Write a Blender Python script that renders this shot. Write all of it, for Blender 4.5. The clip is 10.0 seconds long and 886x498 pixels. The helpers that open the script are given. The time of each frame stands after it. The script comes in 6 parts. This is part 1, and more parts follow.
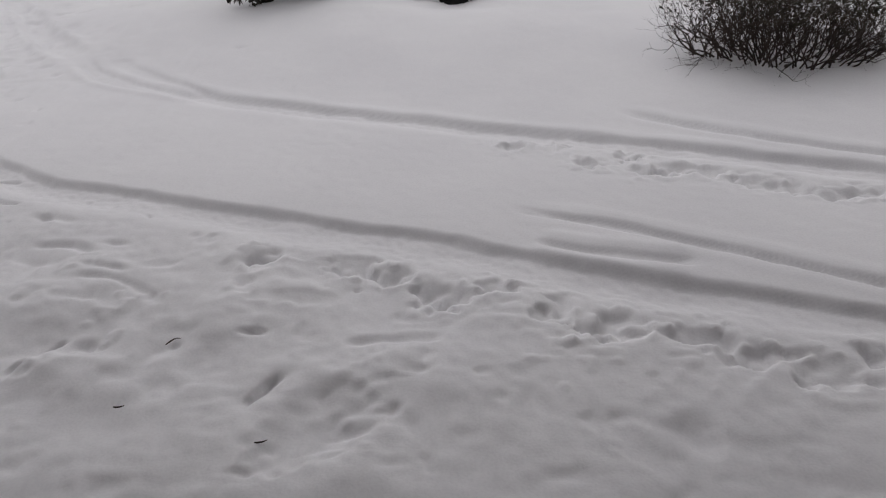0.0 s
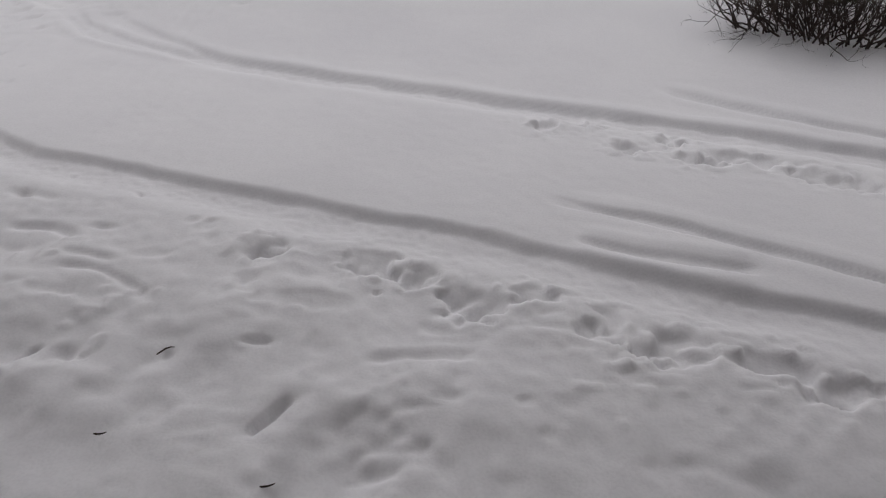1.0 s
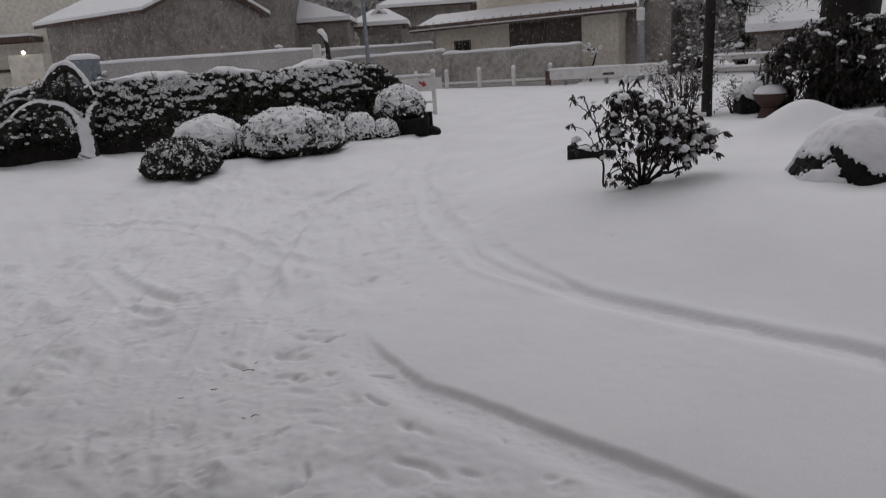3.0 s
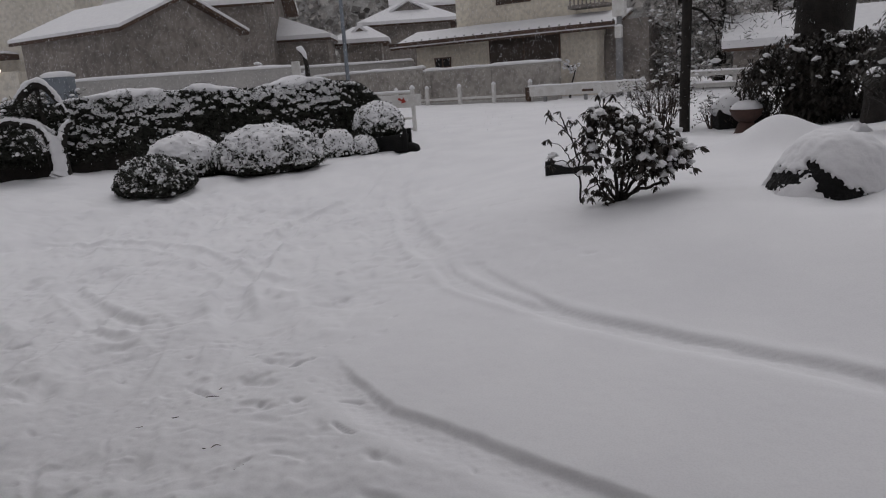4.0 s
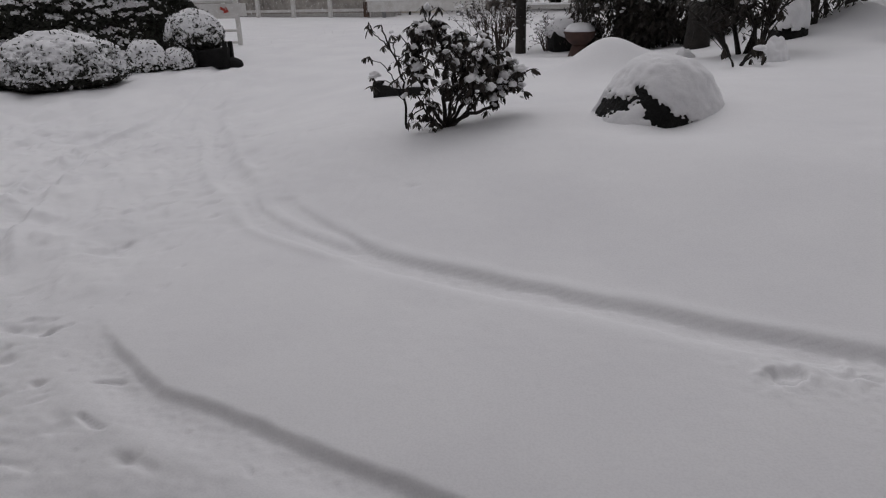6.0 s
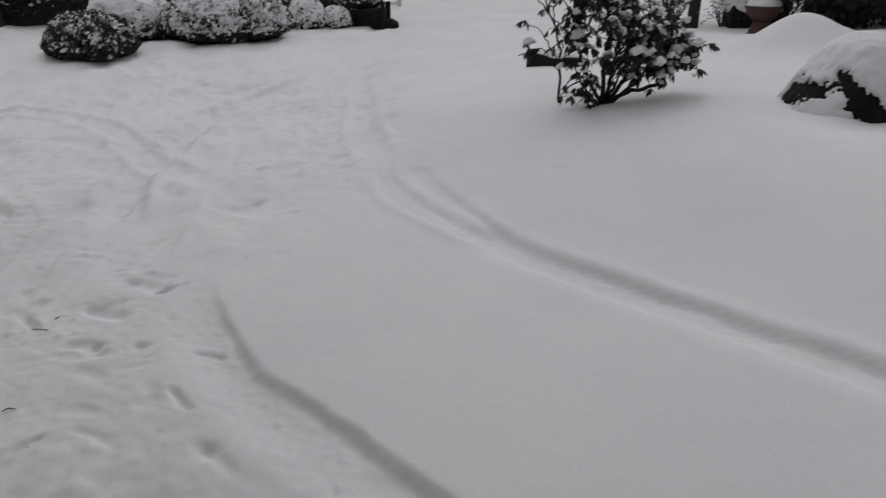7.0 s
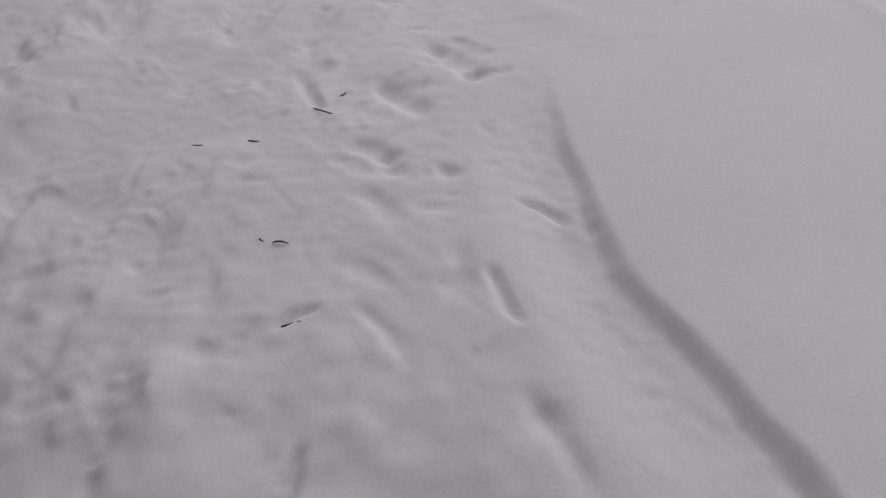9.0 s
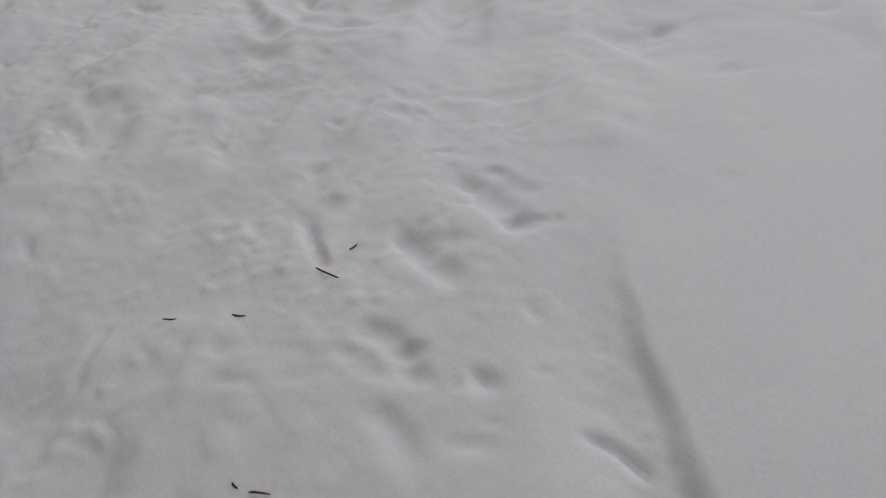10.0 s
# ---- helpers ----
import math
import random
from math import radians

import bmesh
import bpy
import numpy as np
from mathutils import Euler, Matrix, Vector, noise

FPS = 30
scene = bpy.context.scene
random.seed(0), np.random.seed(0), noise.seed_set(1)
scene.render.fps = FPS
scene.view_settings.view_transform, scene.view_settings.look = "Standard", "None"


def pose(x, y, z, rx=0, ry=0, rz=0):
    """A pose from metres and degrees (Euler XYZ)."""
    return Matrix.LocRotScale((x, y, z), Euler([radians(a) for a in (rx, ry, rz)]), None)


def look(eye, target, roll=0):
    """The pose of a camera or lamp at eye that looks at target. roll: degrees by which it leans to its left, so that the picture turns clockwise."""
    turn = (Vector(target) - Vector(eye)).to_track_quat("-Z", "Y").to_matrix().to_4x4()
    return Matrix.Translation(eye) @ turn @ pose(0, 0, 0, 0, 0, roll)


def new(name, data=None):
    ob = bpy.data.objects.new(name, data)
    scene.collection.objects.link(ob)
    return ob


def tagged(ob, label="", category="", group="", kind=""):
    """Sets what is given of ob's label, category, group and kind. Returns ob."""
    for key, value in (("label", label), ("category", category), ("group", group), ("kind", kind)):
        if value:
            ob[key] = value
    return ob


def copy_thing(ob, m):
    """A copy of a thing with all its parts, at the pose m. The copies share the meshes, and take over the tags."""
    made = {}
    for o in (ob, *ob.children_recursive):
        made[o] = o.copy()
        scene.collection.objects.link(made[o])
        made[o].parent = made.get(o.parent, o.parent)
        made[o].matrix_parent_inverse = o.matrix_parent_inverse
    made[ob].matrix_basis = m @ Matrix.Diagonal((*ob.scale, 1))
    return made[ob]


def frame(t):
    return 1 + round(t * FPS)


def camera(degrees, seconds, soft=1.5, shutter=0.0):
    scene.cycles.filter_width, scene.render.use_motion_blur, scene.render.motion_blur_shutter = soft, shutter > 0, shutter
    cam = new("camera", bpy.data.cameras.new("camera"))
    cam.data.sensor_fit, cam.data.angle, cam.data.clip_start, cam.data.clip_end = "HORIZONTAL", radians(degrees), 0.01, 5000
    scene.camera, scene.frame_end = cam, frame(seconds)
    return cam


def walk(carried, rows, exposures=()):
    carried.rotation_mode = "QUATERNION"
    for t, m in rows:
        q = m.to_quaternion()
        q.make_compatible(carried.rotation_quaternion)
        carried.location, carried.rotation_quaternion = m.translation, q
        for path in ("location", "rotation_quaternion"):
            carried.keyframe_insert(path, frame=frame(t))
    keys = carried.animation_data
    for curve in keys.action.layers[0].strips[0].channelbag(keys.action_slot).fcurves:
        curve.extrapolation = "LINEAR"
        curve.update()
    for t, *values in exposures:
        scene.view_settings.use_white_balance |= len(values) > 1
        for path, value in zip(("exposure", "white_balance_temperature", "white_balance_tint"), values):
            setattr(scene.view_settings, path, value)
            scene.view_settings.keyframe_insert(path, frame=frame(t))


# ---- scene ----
cam = camera(63.8, 10.0, soft=1.1, shutter=0.12)
PATH = [
    (0, (0.287, 0.41, 1.415), (0.213, 2.193, 0.512), 2.0),
    (0.5, (0.182, 0.632, 1.352), (0.087, 2.375, 0.374), 3.5),
    (1, (0.149, 0.749, 1.365), (0.094, 2.484, 0.371), 4.0),
    (1.5, (0.168, 0.925, 1.367), (-0.072, 2.655, 0.394), 1.3),
    (1.7, (0.136, 0.963, 1.377), (-0.352, 2.654, 0.427), -1.3),
    (2, (0.049, 0.978, 1.412), (-0.687, 2.583, 0.473), -3.8),
    (2.5, (0.014, 0.935, 1.503), (-1.001, 2.464, 0.709), -4.1),
    (2.8, (0.06, 0.896, 1.565), (-0.955, 2.503, 0.943), -4.3),
    (3, (0.085, 0.885, 1.596), (-0.941, 2.527, 1.095), -3.9),
    (3.2, (0.064, 0.917, 1.609), (-0.954, 2.585, 1.187), -4.1),
    (4.3, (0.087, 1.056, 1.558), (-0.858, 2.74, 1.039), -3.6),
    (4.5, (0.089, 1.086, 1.545), (-0.772, 2.796, 0.967), -3.1),
    (4.7, (0.089, 1.127, 1.534), (-0.659, 2.875, 0.915), -2.4),
    (5, (0.082, 1.209, 1.527), (-0.525, 3.001, 0.877), -0.8),
    (5.2, (0.048, 1.277, 1.539), (-0.499, 3.097, 0.917), -0.7),
    (6.3, (0.031, 1.783, 1.487), (-0.586, 3.547, 0.775), -1.7),
    (6.5, (0.022, 1.866, 1.481), (-0.647, 3.609, 0.766), -1.1),
    (7, (-0.124, 2.047, 1.431), (-1.045, 3.652, 0.671), 0.1),
    (7.2, (-0.235, 2.132, 1.35), (-1.286, 3.583, 0.461), 1.9),
    (7.5, (-0.389, 2.264, 1.261), (-1.381, 3.496, 0.038), 4.1),
    (8, (-0.523, 2.438, 1.297), (-1.695, 3.354, -0.039), -1.6),
    (8.5, (-0.797, 2.553, 1.29), (-1.975, 3.397, -0.088), -1.5),
    (9, (-1.129, 2.632, 1.219), (-2.288, 3.487, -0.168), -2.5),
    (9.5, (-1.336, 2.866, 1.212), (-2.531, 3.713, -0.149), -3.0),
    (10, (-1.636, 2.998, 1.197), (-2.888, 3.84, -0.117), -3.7),
]
walk(cam, [(t, look(eye, target, roll)) for t, eye, target, roll in PATH], [(0.0, -0.45, 6420, 14), (2.0, -0.57, 6420, 14), (2.6, -0.66, 6420, 14), (3.2, -0.76, 6330, 14), (5.0, -0.79, 6330, 14), (6.5, -0.76, 6400, 14), (8.5, -0.63, 6430, 14), (10.0, -0.69, 6430, 14)])

# ---- light and exposure ----
world = bpy.data.worlds.new("overcast_sky")
scene.world = world
world.use_nodes = True
wn, wl = world.node_tree.nodes, world.node_tree.links
SUN_EL, SUN_AZ = radians(60), radians(-28)      # azimuth from +y towards +x
sky = wn.new("ShaderNodeTexSky")
sky.sky_type, sky.sun_disc = "NISHITA", False
sky.sun_elevation, sky.sun_rotation = SUN_EL, SUN_AZ
sky.air_density, sky.dust_density = 1.0, 6.0
grey = wn.new("ShaderNodeHueSaturation")
grey.inputs["Saturation"].default_value = 0.10
wl.new(sky.outputs[0], grey.inputs["Color"])
wl.new(grey.outputs[0], wn["Background"].inputs["Color"])
wn["Background"].inputs["Strength"].default_value = 0.05
cloud = wn.new("ShaderNodeBackground")          # an even layer of snow cloud over the clear sky
cloud.inputs["Color"].default_value, cloud.inputs["Strength"].default_value = (1.0, 0.995, 1.0, 1), 0.45
both = wn.new("ShaderNodeAddShader")
wl.new(wn["Background"].outputs[0], both.inputs[0])
wl.new(cloud.outputs[0], both.inputs[1])
wl.new(both.outputs[0], wn["World Output"].inputs["Surface"])
sun = new("sun", bpy.data.lights.new("sun", "SUN"))
sun.data.energy, sun.data.angle, sun.data.color = 0.16, radians(70), (1.0, 0.985, 0.97)
sun.matrix_world = look((math.sin(SUN_AZ) * math.cos(SUN_EL) * 50, math.cos(SUN_AZ) * math.cos(SUN_EL) * 50, math.sin(SUN_EL) * 50), (0, 0, 0))


# ---- materials ----
def material(name, base, rough=0.7, second=None, scale=8.0, fine=60.0, bump=0.2, bump_d=0.01, metal=0.0, spec=0.4, grain=0.35, vary=0.0, island=False):
    """Two scales of colour variation and a fine relief, in metres of the object's own space."""
    m = bpy.data.materials.new(name)
    m.use_nodes = True
    n, l = m.node_tree.nodes, m.node_tree.links
    b = n["Principled BSDF"]
    b.inputs["Roughness"].default_value, b.inputs["Metallic"].default_value = rough, metal
    b.inputs["Specular IOR Level"].default_value = spec
    tc = n.new("ShaderNodeTexCoord")
    big, small = n.new("ShaderNodeTexNoise"), n.new("ShaderNodeTexNoise")
    for tex, s, d in ((big, scale, 4), (small, fine, 3)):
        tex.inputs["Scale"].default_value, tex.inputs["Detail"].default_value = s, d
        l.new(tc.outputs["Object"], tex.inputs["Vector"])
    second = second or tuple(c * 0.75 for c in base)
    mix = n.new("ShaderNodeMix")
    mix.data_type = "RGBA"
    mix.inputs["A"].default_value, mix.inputs["B"].default_value = (*base, 1), (*second, 1)
    ramp = n.new("ShaderNodeMapRange")
    ramp.inputs["From Min"].default_value, ramp.inputs["From Max"].default_value = 0.35, 0.68
    l.new(big.outputs["Fac"], ramp.inputs["Value"])
    l.new(ramp.outputs["Result"], mix.inputs["Factor"])
    out = mix.outputs["Result"]
    fmix = n.new("ShaderNodeMix")
    fmix.data_type, fmix.blend_type = "RGBA", "MULTIPLY"
    fmix.inputs["Factor"].default_value = grain
    l.new(out, fmix.inputs["A"])
    fr = n.new("ShaderNodeMapRange")
    fr.inputs["From Min"].default_value, fr.inputs["From Max"].default_value, fr.inputs["To Min"].default_value = 0.3, 0.6, 0.6
    l.new(small.outputs["Fac"], fr.inputs["Value"])
    l.new(fr.outputs["Result"], fmix.inputs["B"])
    out = fmix.outputs["Result"]
    if vary:
        src = n.new("ShaderNodeNewGeometry").outputs["Random Per Island"] if island else n.new("ShaderNodeObjectInfo").outputs["Random"]
        vr = n.new("ShaderNodeMapRange")
        vr.inputs["To Min"].default_value, vr.inputs["To Max"].default_value = 1 - vary, 1 + vary
        l.new(src, vr.inputs["Value"])
        vm = n.new("ShaderNodeMix")
        vm.data_type, vm.blend_type = "RGBA", "MULTIPLY"
        vm.inputs["Factor"].default_value = 1.0
        l.new(out, vm.inputs["A"])
        l.new(vr.outputs["Result"], vm.inputs["B"])
        out = vm.outputs["Result"]
    l.new(out, b.inputs["Base Color"])
    bp = n.new("ShaderNodeBump")
    bp.inputs["Strength"].default_value, bp.inputs["Distance"].default_value = bump, bump_d
    l.new(small.outputs["Fac"], bp.inputs["Height"])
    l.new(bp.outputs["Normal"], b.inputs["Normal"])
    return m


SNOW = material("snow", (0.88, 0.875, 0.885), 0.85, (0.83, 0.825, 0.84), 1.2, 110, 0.22, 0.003, spec=0.2, grain=0.14)
SNOW_CAP = material("settled_snow", (0.86, 0.855, 0.865), 0.85, (0.81, 0.805, 0.82), 5, 60, 0.2, 0.01, spec=0.2, grain=0.12)
for snow in (SNOW, SNOW_CAP):                   # light spreads a little way inside snow
    lit = snow.node_tree.nodes["Principled BSDF"]
    lit.inputs["Subsurface Weight"].default_value, lit.inputs["Subsurface Scale"].default_value = 0.8, 0.024
    lit.inputs["Subsurface Radius"].default_value = (1.0, 1.0, 1.0)
LEAF = material("evergreen_leaf", (0.034, 0.036, 0.026), 0.62, (0.022, 0.023, 0.017), 6, 40, 0.2, vary=0.45, island=True)
RHODO = material("rhododendron_leaf", (0.036, 0.034, 0.027), 0.6, (0.034, 0.025, 0.019), 7, 50, 0.25, vary=0.4, island=True)
PINE = material("pine_needles", (0.055, 0.060, 0.048), 0.7, (0.040, 0.040, 0.033), 4, 30, 0.3, vary=0.4, island=True)
# pale grey here is distance haze put into the twig colour
HAZED_WOODS = material("hazed_wood_twigs", (0.44, 0.42, 0.395), 0.8, (0.27, 0.255, 0.24), 1.2, 9, 0.3, vary=0.5, island=True)
# hill lightened well past bare wood, to look veiled by haze
HAZED_HILL = material("hazed_wooded_hill", (0.54, 0.53, 0.51), 0.95, (0.36, 0.35, 0.34), 0.35, 2.2, 0.8, 0.4, grain=0.7)
BARK = material("dark_bark", (0.034, 0.029, 0.025), 0.9, (0.017, 0.015, 0.013), 6, 34, 1.0, 0.04)
TWIG = material("bare_twig", (0.065, 0.045, 0.038), 0.85, (0.035, 0.026, 0.022), 12, 90, 0.5, 0.004, vary=0.35, island=True)
BROWN_LEAF = material("withered_leaf", (0.050, 0.036, 0.026), 0.7, (0.030, 0.030, 0.018), 12, 90, 0.4, vary=0.45, island=True)
ROCK = material("dark_wet_rock", (0.015, 0.0145, 0.014), 0.7, (0.008, 0.008, 0.008), 7, 40, 0.9, 0.03, spec=0.2)
TERRA = material("weathered_terracotta", (0.095, 0.052, 0.042), 0.8, (0.06, 0.036, 0.03), 5, 60, 0.4)
WHITE_PAINT = material("white_painted_wood", (0.74, 0.73, 0.71), 0.6, (0.62, 0.60, 0.57), 4, 50, 0.3)
BLOCK = material("grey_block_wall", (0.48, 0.45, 0.41), 0.9, (0.33, 0.305, 0.28), 0.9, 5, 0.9, 0.05, grain=0.8)
BEIGE = material("beige_stucco", (0.82, 0.76, 0.64), 0.9, (0.66, 0.60, 0.51), 0.5, 6, 0.6, 0.03, grain=0.55)
PALE = material("pale_render", (0.82, 0.77, 0.68), 0.9, (0.68, 0.64, 0.56), 0.4, 5, 0.6, 0.03, grain=0.55)
DARKWALL = material("dark_board_wall", (0.33, 0.295, 0.265), 0.85, (0.20, 0.178, 0.163), 0.9, 5, 0.7, 0.04, grain=0.8)
BROWNWOOD = material("brown_timber", (0.11, 0.07, 0.05), 0.8, (0.07, 0.045, 0.035), 3, 40, 0.5)
GLASS = material("dark_window_glass", (0.03, 0.03, 0.032), 0.15, (0.02, 0.02, 0.022), 1, 6, 0.02, spec=0.6)
SHUTTER = material("brown_shutter", (0.085, 0.066, 0.056), 0.7, (0.06, 0.047, 0.04), 2, 12, 0.4)
METAL = material("galvanised_steel", (0.32, 0.32, 0.32), 0.5, (0.25, 0.25, 0.26), 4, 30, 0.2, metal=0.5)
BLUEGREY = material("blue_grey_paint", (0.22, 0.25, 0.28), 0.6, (0.18, 0.20, 0.23), 3, 25, 0.2)
RED = material("red_paint", (0.45, 0.06, 0.04), 0.6, (0.36, 0.05, 0.04), 9, 50, 0.2)
GLOW = bpy.data.materials.new("lit_bulb")
GLOW.use_nodes = True
GLOW.node_tree.nodes["Principled BSDF"].inputs["Emission Color"].default_value = (1.0, 0.86, 0.62, 1)
GLOW.node_tree.nodes["Principled BSDF"].inputs["Emission Strength"].default_value = 6.0
CONCRETE = material("grey_concrete", (0.50, 0.485, 0.46), 0.9, (0.40, 0.385, 0.37), 0.8, 16, 0.5, 0.02)


# ---- mesh helpers ----
def mesh_of(name, v, f, mat, smooth=False):
    """A mesh from arrays of places and of equal-sided faces."""
    v, f = np.asarray(v, np.float32), np.asarray(f, np.int32)
    me = bpy.data.meshes.new(name)
    k = f.shape[1]
    me.vertices.add(len(v))
    me.vertices.foreach_set("co", v.ravel())
    me.loops.add(f.size)
    me.loops.foreach_set("vertex_index", f.ravel())
    me.polygons.add(len(f))
    me.polygons.foreach_set("loop_start", np.arange(0, f.size, k, dtype=np.int32))
    if smooth:
        me.polygons.foreach_set("use_smooth", np.ones(len(f), bool))
    me.update(calc_edges=True)
    me.materials.append(mat)
    return me


def part(name, data, mat=None, parent=None, label="", smooth=False):
    """Links a bmesh or mesh as one object, under a thing or a part."""
    if isinstance(data, bmesh.types.BMesh):
        me = bpy.data.meshes.new(name)
        if smooth:
            for f in data.faces:
                f.smooth = True
        data.to_mesh(me)
        data.free()
        me.materials.append(mat)
        data = me
    ob = new(name, data)
    if parent is not None:
        ob.parent = parent
    if label:
        ob["label"] = label
    if "many" in data:
        ob["kind"] = "stuff"
    return ob


def thing(name, m, label, category, group="", kind=""):
    ob = new(name)
    ob.empty_display_size = 0.1
    ob.matrix_world = m
    return tagged(ob, label, category, group, kind)


def box(sx, sy, sz, at=(0, 0, 0), bevel=0.01, bm=None):
    """A bevelled block whose base centre is at `at`."""
    bm = bm or bmesh.new()
    got = bmesh.ops.create_cube(bm, size=1.0)["verts"]
    for w in got:
        w.co = Vector((w.co.x * sx + at[0], w.co.y * sy + at[1], (w.co.z + 0.5) * sz + at[2]))
    if bevel:
        edges = list({e for w in got for e in w.link_edges})
        bmesh.ops.bevel(bm, geom=edges, offset=min(bevel, 0.45 * min(sx, sy, sz)), segments=2, profile=0.6, affect="EDGES")
    return bm


def prism(section, y0, y1, bevel=0.0):
    """A closed section in x, z, drawn out along y."""
    bm = bmesh.new()
    a = [bm.verts.new((x, y0, z)) for x, z in section]
    b = [bm.verts.new((x, y1, z)) for x, z in section]
    bm.faces.new(a)
    bm.faces.new(b[::-1])
    for i in range(len(a)):
        j = (i + 1) % len(a)
        bm.faces.new((a[j], a[i], b[i], b[j]))
    bmesh.ops.recalc_face_normals(bm, faces=bm.faces)
    if bevel:
        bmesh.ops.bevel(bm, geom=list(bm.edges), offset=bevel, segments=2, profile=0.6, affect="EDGES")
    return bm


def lathe(profile, sides=24):
    bm = bmesh.new()
    rings = []
    for r, z in profile:
        rings.append([bm.verts.new((r * math.cos(2 * math.pi * i / sides), r * math.sin(2 * math.pi * i / sides), z)) for i in range(sides)])
    for p, q in zip(rings, rings[1:]):
        for i in range(sides):
            j = (i + 1) % sides
            bm.faces.new((p[i], p[j], q[j], q[i]))
    bm.faces.new(rings[0][::-1])
    bm.faces.new(rings[-1])
    return bm


def tube(pts, radii, sides=6):
    """Places and quads of a tapered tube along a line of points."""
    pts = [Vector(p) for p in pts]
    v, f = [], []
    for i, p in enumerate(pts):
        d = (pts[min(i + 1, len(pts) - 1)] - pts[max(i - 1, 0)]).normalized()
        side = d.cross(Vector((0.3, 0.2, 1.0)) if abs(d.z) < 0.9 else Vector((1, 0.1, 0))).normalized()
        up = side.cross(d)
        for k in range(sides):
            a = 2 * math.pi * k / sides
            v.append(p + (side * math.cos(a) + up * math.sin(a)) * radii[i])
    for i in range(len(pts) - 1):
        for k in range(sides):
            j = (k + 1) % sides
            f.append((i * sides + k, i * sides + j, (i + 1) * sides + j, (i + 1) * sides + k))
    return v, f


class Bundle:
    """Gathers many small pieces of quads into one mesh."""

    def __init__(self):
        self.v, self.f, self.n = [], [], 0

    def add(self, v, f):
        v, f = np.asarray(v, np.float32).reshape(-1, 3), np.asarray(f, np.int32)
        self.v.append(v)
        self.f.append(f + self.n)
        self.n += len(v)

    def mesh(self, name, mat, smooth=False):
        return mesh_of(name, np.concatenate(self.v), np.concatenate(self.f), mat, smooth)


def scattered(name, tv, tf, places, mats, mat, smooth=False):
    """One mesh of many copies of a small piece: tv, tf the piece, places (n, 3), mats (n, 3, 3)."""
    tv, tf = np.asarray(tv, np.float32), np.asarray(tf, np.int32)
    v = np.einsum("nij,kj->nki", mats, tv) + places[:, None, :]
    f = tf[None] + (np.arange(len(places)) * len(tv))[:, None, None]
    me = mesh_of(name, v.reshape(-1, 3), f.reshape(-1, tf.shape[1]), mat, smooth)
    me["many"] = True
    return me


def turns(rng, n, normal=None, spread=0.6, size=(1, 1, 1), vary=0.35, flat=0.0):
    """Random frames whose third axis keeps near `normal`, scaled by size."""
    z = rng.normal(size=(n, 3)) * spread
    if normal is not None:
        z = z + normal
    z /= np.linalg.norm(z, axis=1, keepdims=True) + 1e-9
    x = rng.normal(size=(n, 3))
    x -= z * (x * z).sum(1, keepdims=True)
    x /= np.linalg.norm(x, axis=1, keepdims=True) + 1e-9
    y = np.cross(z, x)
    s = rng.uniform(1 - vary, 1 + vary, size=(n, 1))
    return np.stack([x * size[0] * s, y * size[1] * s, z * size[2] * s], axis=2)


LEAF_V = [(-0.5, 0, 0), (-0.1, -0.22, 0.05), (0.5, 0, -0.03), (-0.1, 0.22, 0.05)]
LEAF_F = [(0, 1, 2, 3)]


def lump_template(seed, sub=2):
    bm = bmesh.new()
    bmesh.ops.create_icosphere(bm, subdivisions=sub, radius=1.0)
    for w in bm.verts:
        k = 1 + 0.28 * noise.noise(w.co * 1.3 + Vector((seed * 3.1, 0, 0)))
        w.co = Vector((w.co.x * k, w.co.y * k, (w.co.z if w.co.z > 0 else w.co.z * 0.45) * k))
    v = np.array([w.co[:] for w in bm.verts])
    f = np.array([[q.index for q in face.verts] for face in bm.faces])
    bm.free()
    return v, f


LUMP_V, LUMP_F = lump_template(1, 1)
FLECK_V = [(1, 0.1, 0), (-0.9, 0, 0.05), (0, 0.9, 0), (0.1, -1, 0), (0, 0.1, 0.9), (0, 0, -0.6)]
FLECK_F = [(0, 2, 4), (2, 1, 4), (1, 3, 4), (3, 0, 4), (2, 0, 5), (1, 2, 5), (3, 1, 5), (0, 3, 5)]
LUMP2_V, LUMP2_F = lump_template(2, 2)


def branches(r, start, way, length, radius, depth, out, tips, bend=0.35, split=(2, 3), sides=5, lift=0.0):
    """A limb that bends, tapers and forks; gathers its tubes in out and the ends in tips."""
    p, d = Vector(start), Vector(way).normalized()
    pts, rad = [p.copy()], [radius]
    n = 4
    for i in range(n):
        d = (d + Vector(r.normal(size=3)) * bend * 0.5 + Vector((0, 0, lift))).normalized()
        p = p + d * (length / n)
        pts.append(p.copy())
        rad.append(radius * (1 - 0.5 * (i + 1) / n))
    v, f = tube(pts, rad, sides)
    out.add(v, f)
    if depth == 0:
        tips.append((p.copy(), d.copy()))
        return
    for _ in range(r.integers(split[0], split[1] + 1)):
        w = (d + Vector(r.normal(size=3)) * 0.62).normalized()
        k = r.integers(2, n + 1)
        branches(r, pts[k], w, length * r.uniform(0.6, 0.85), rad[k] * 0.72, depth - 1, out, tips, bend, split, max(3, sides - 1), lift)


# ---- lie of the land ----
def ss(a, b, v):
    k = np.clip((v - a) / (b - a), 0, 1)
    return k * k * (3 - 2 * k)


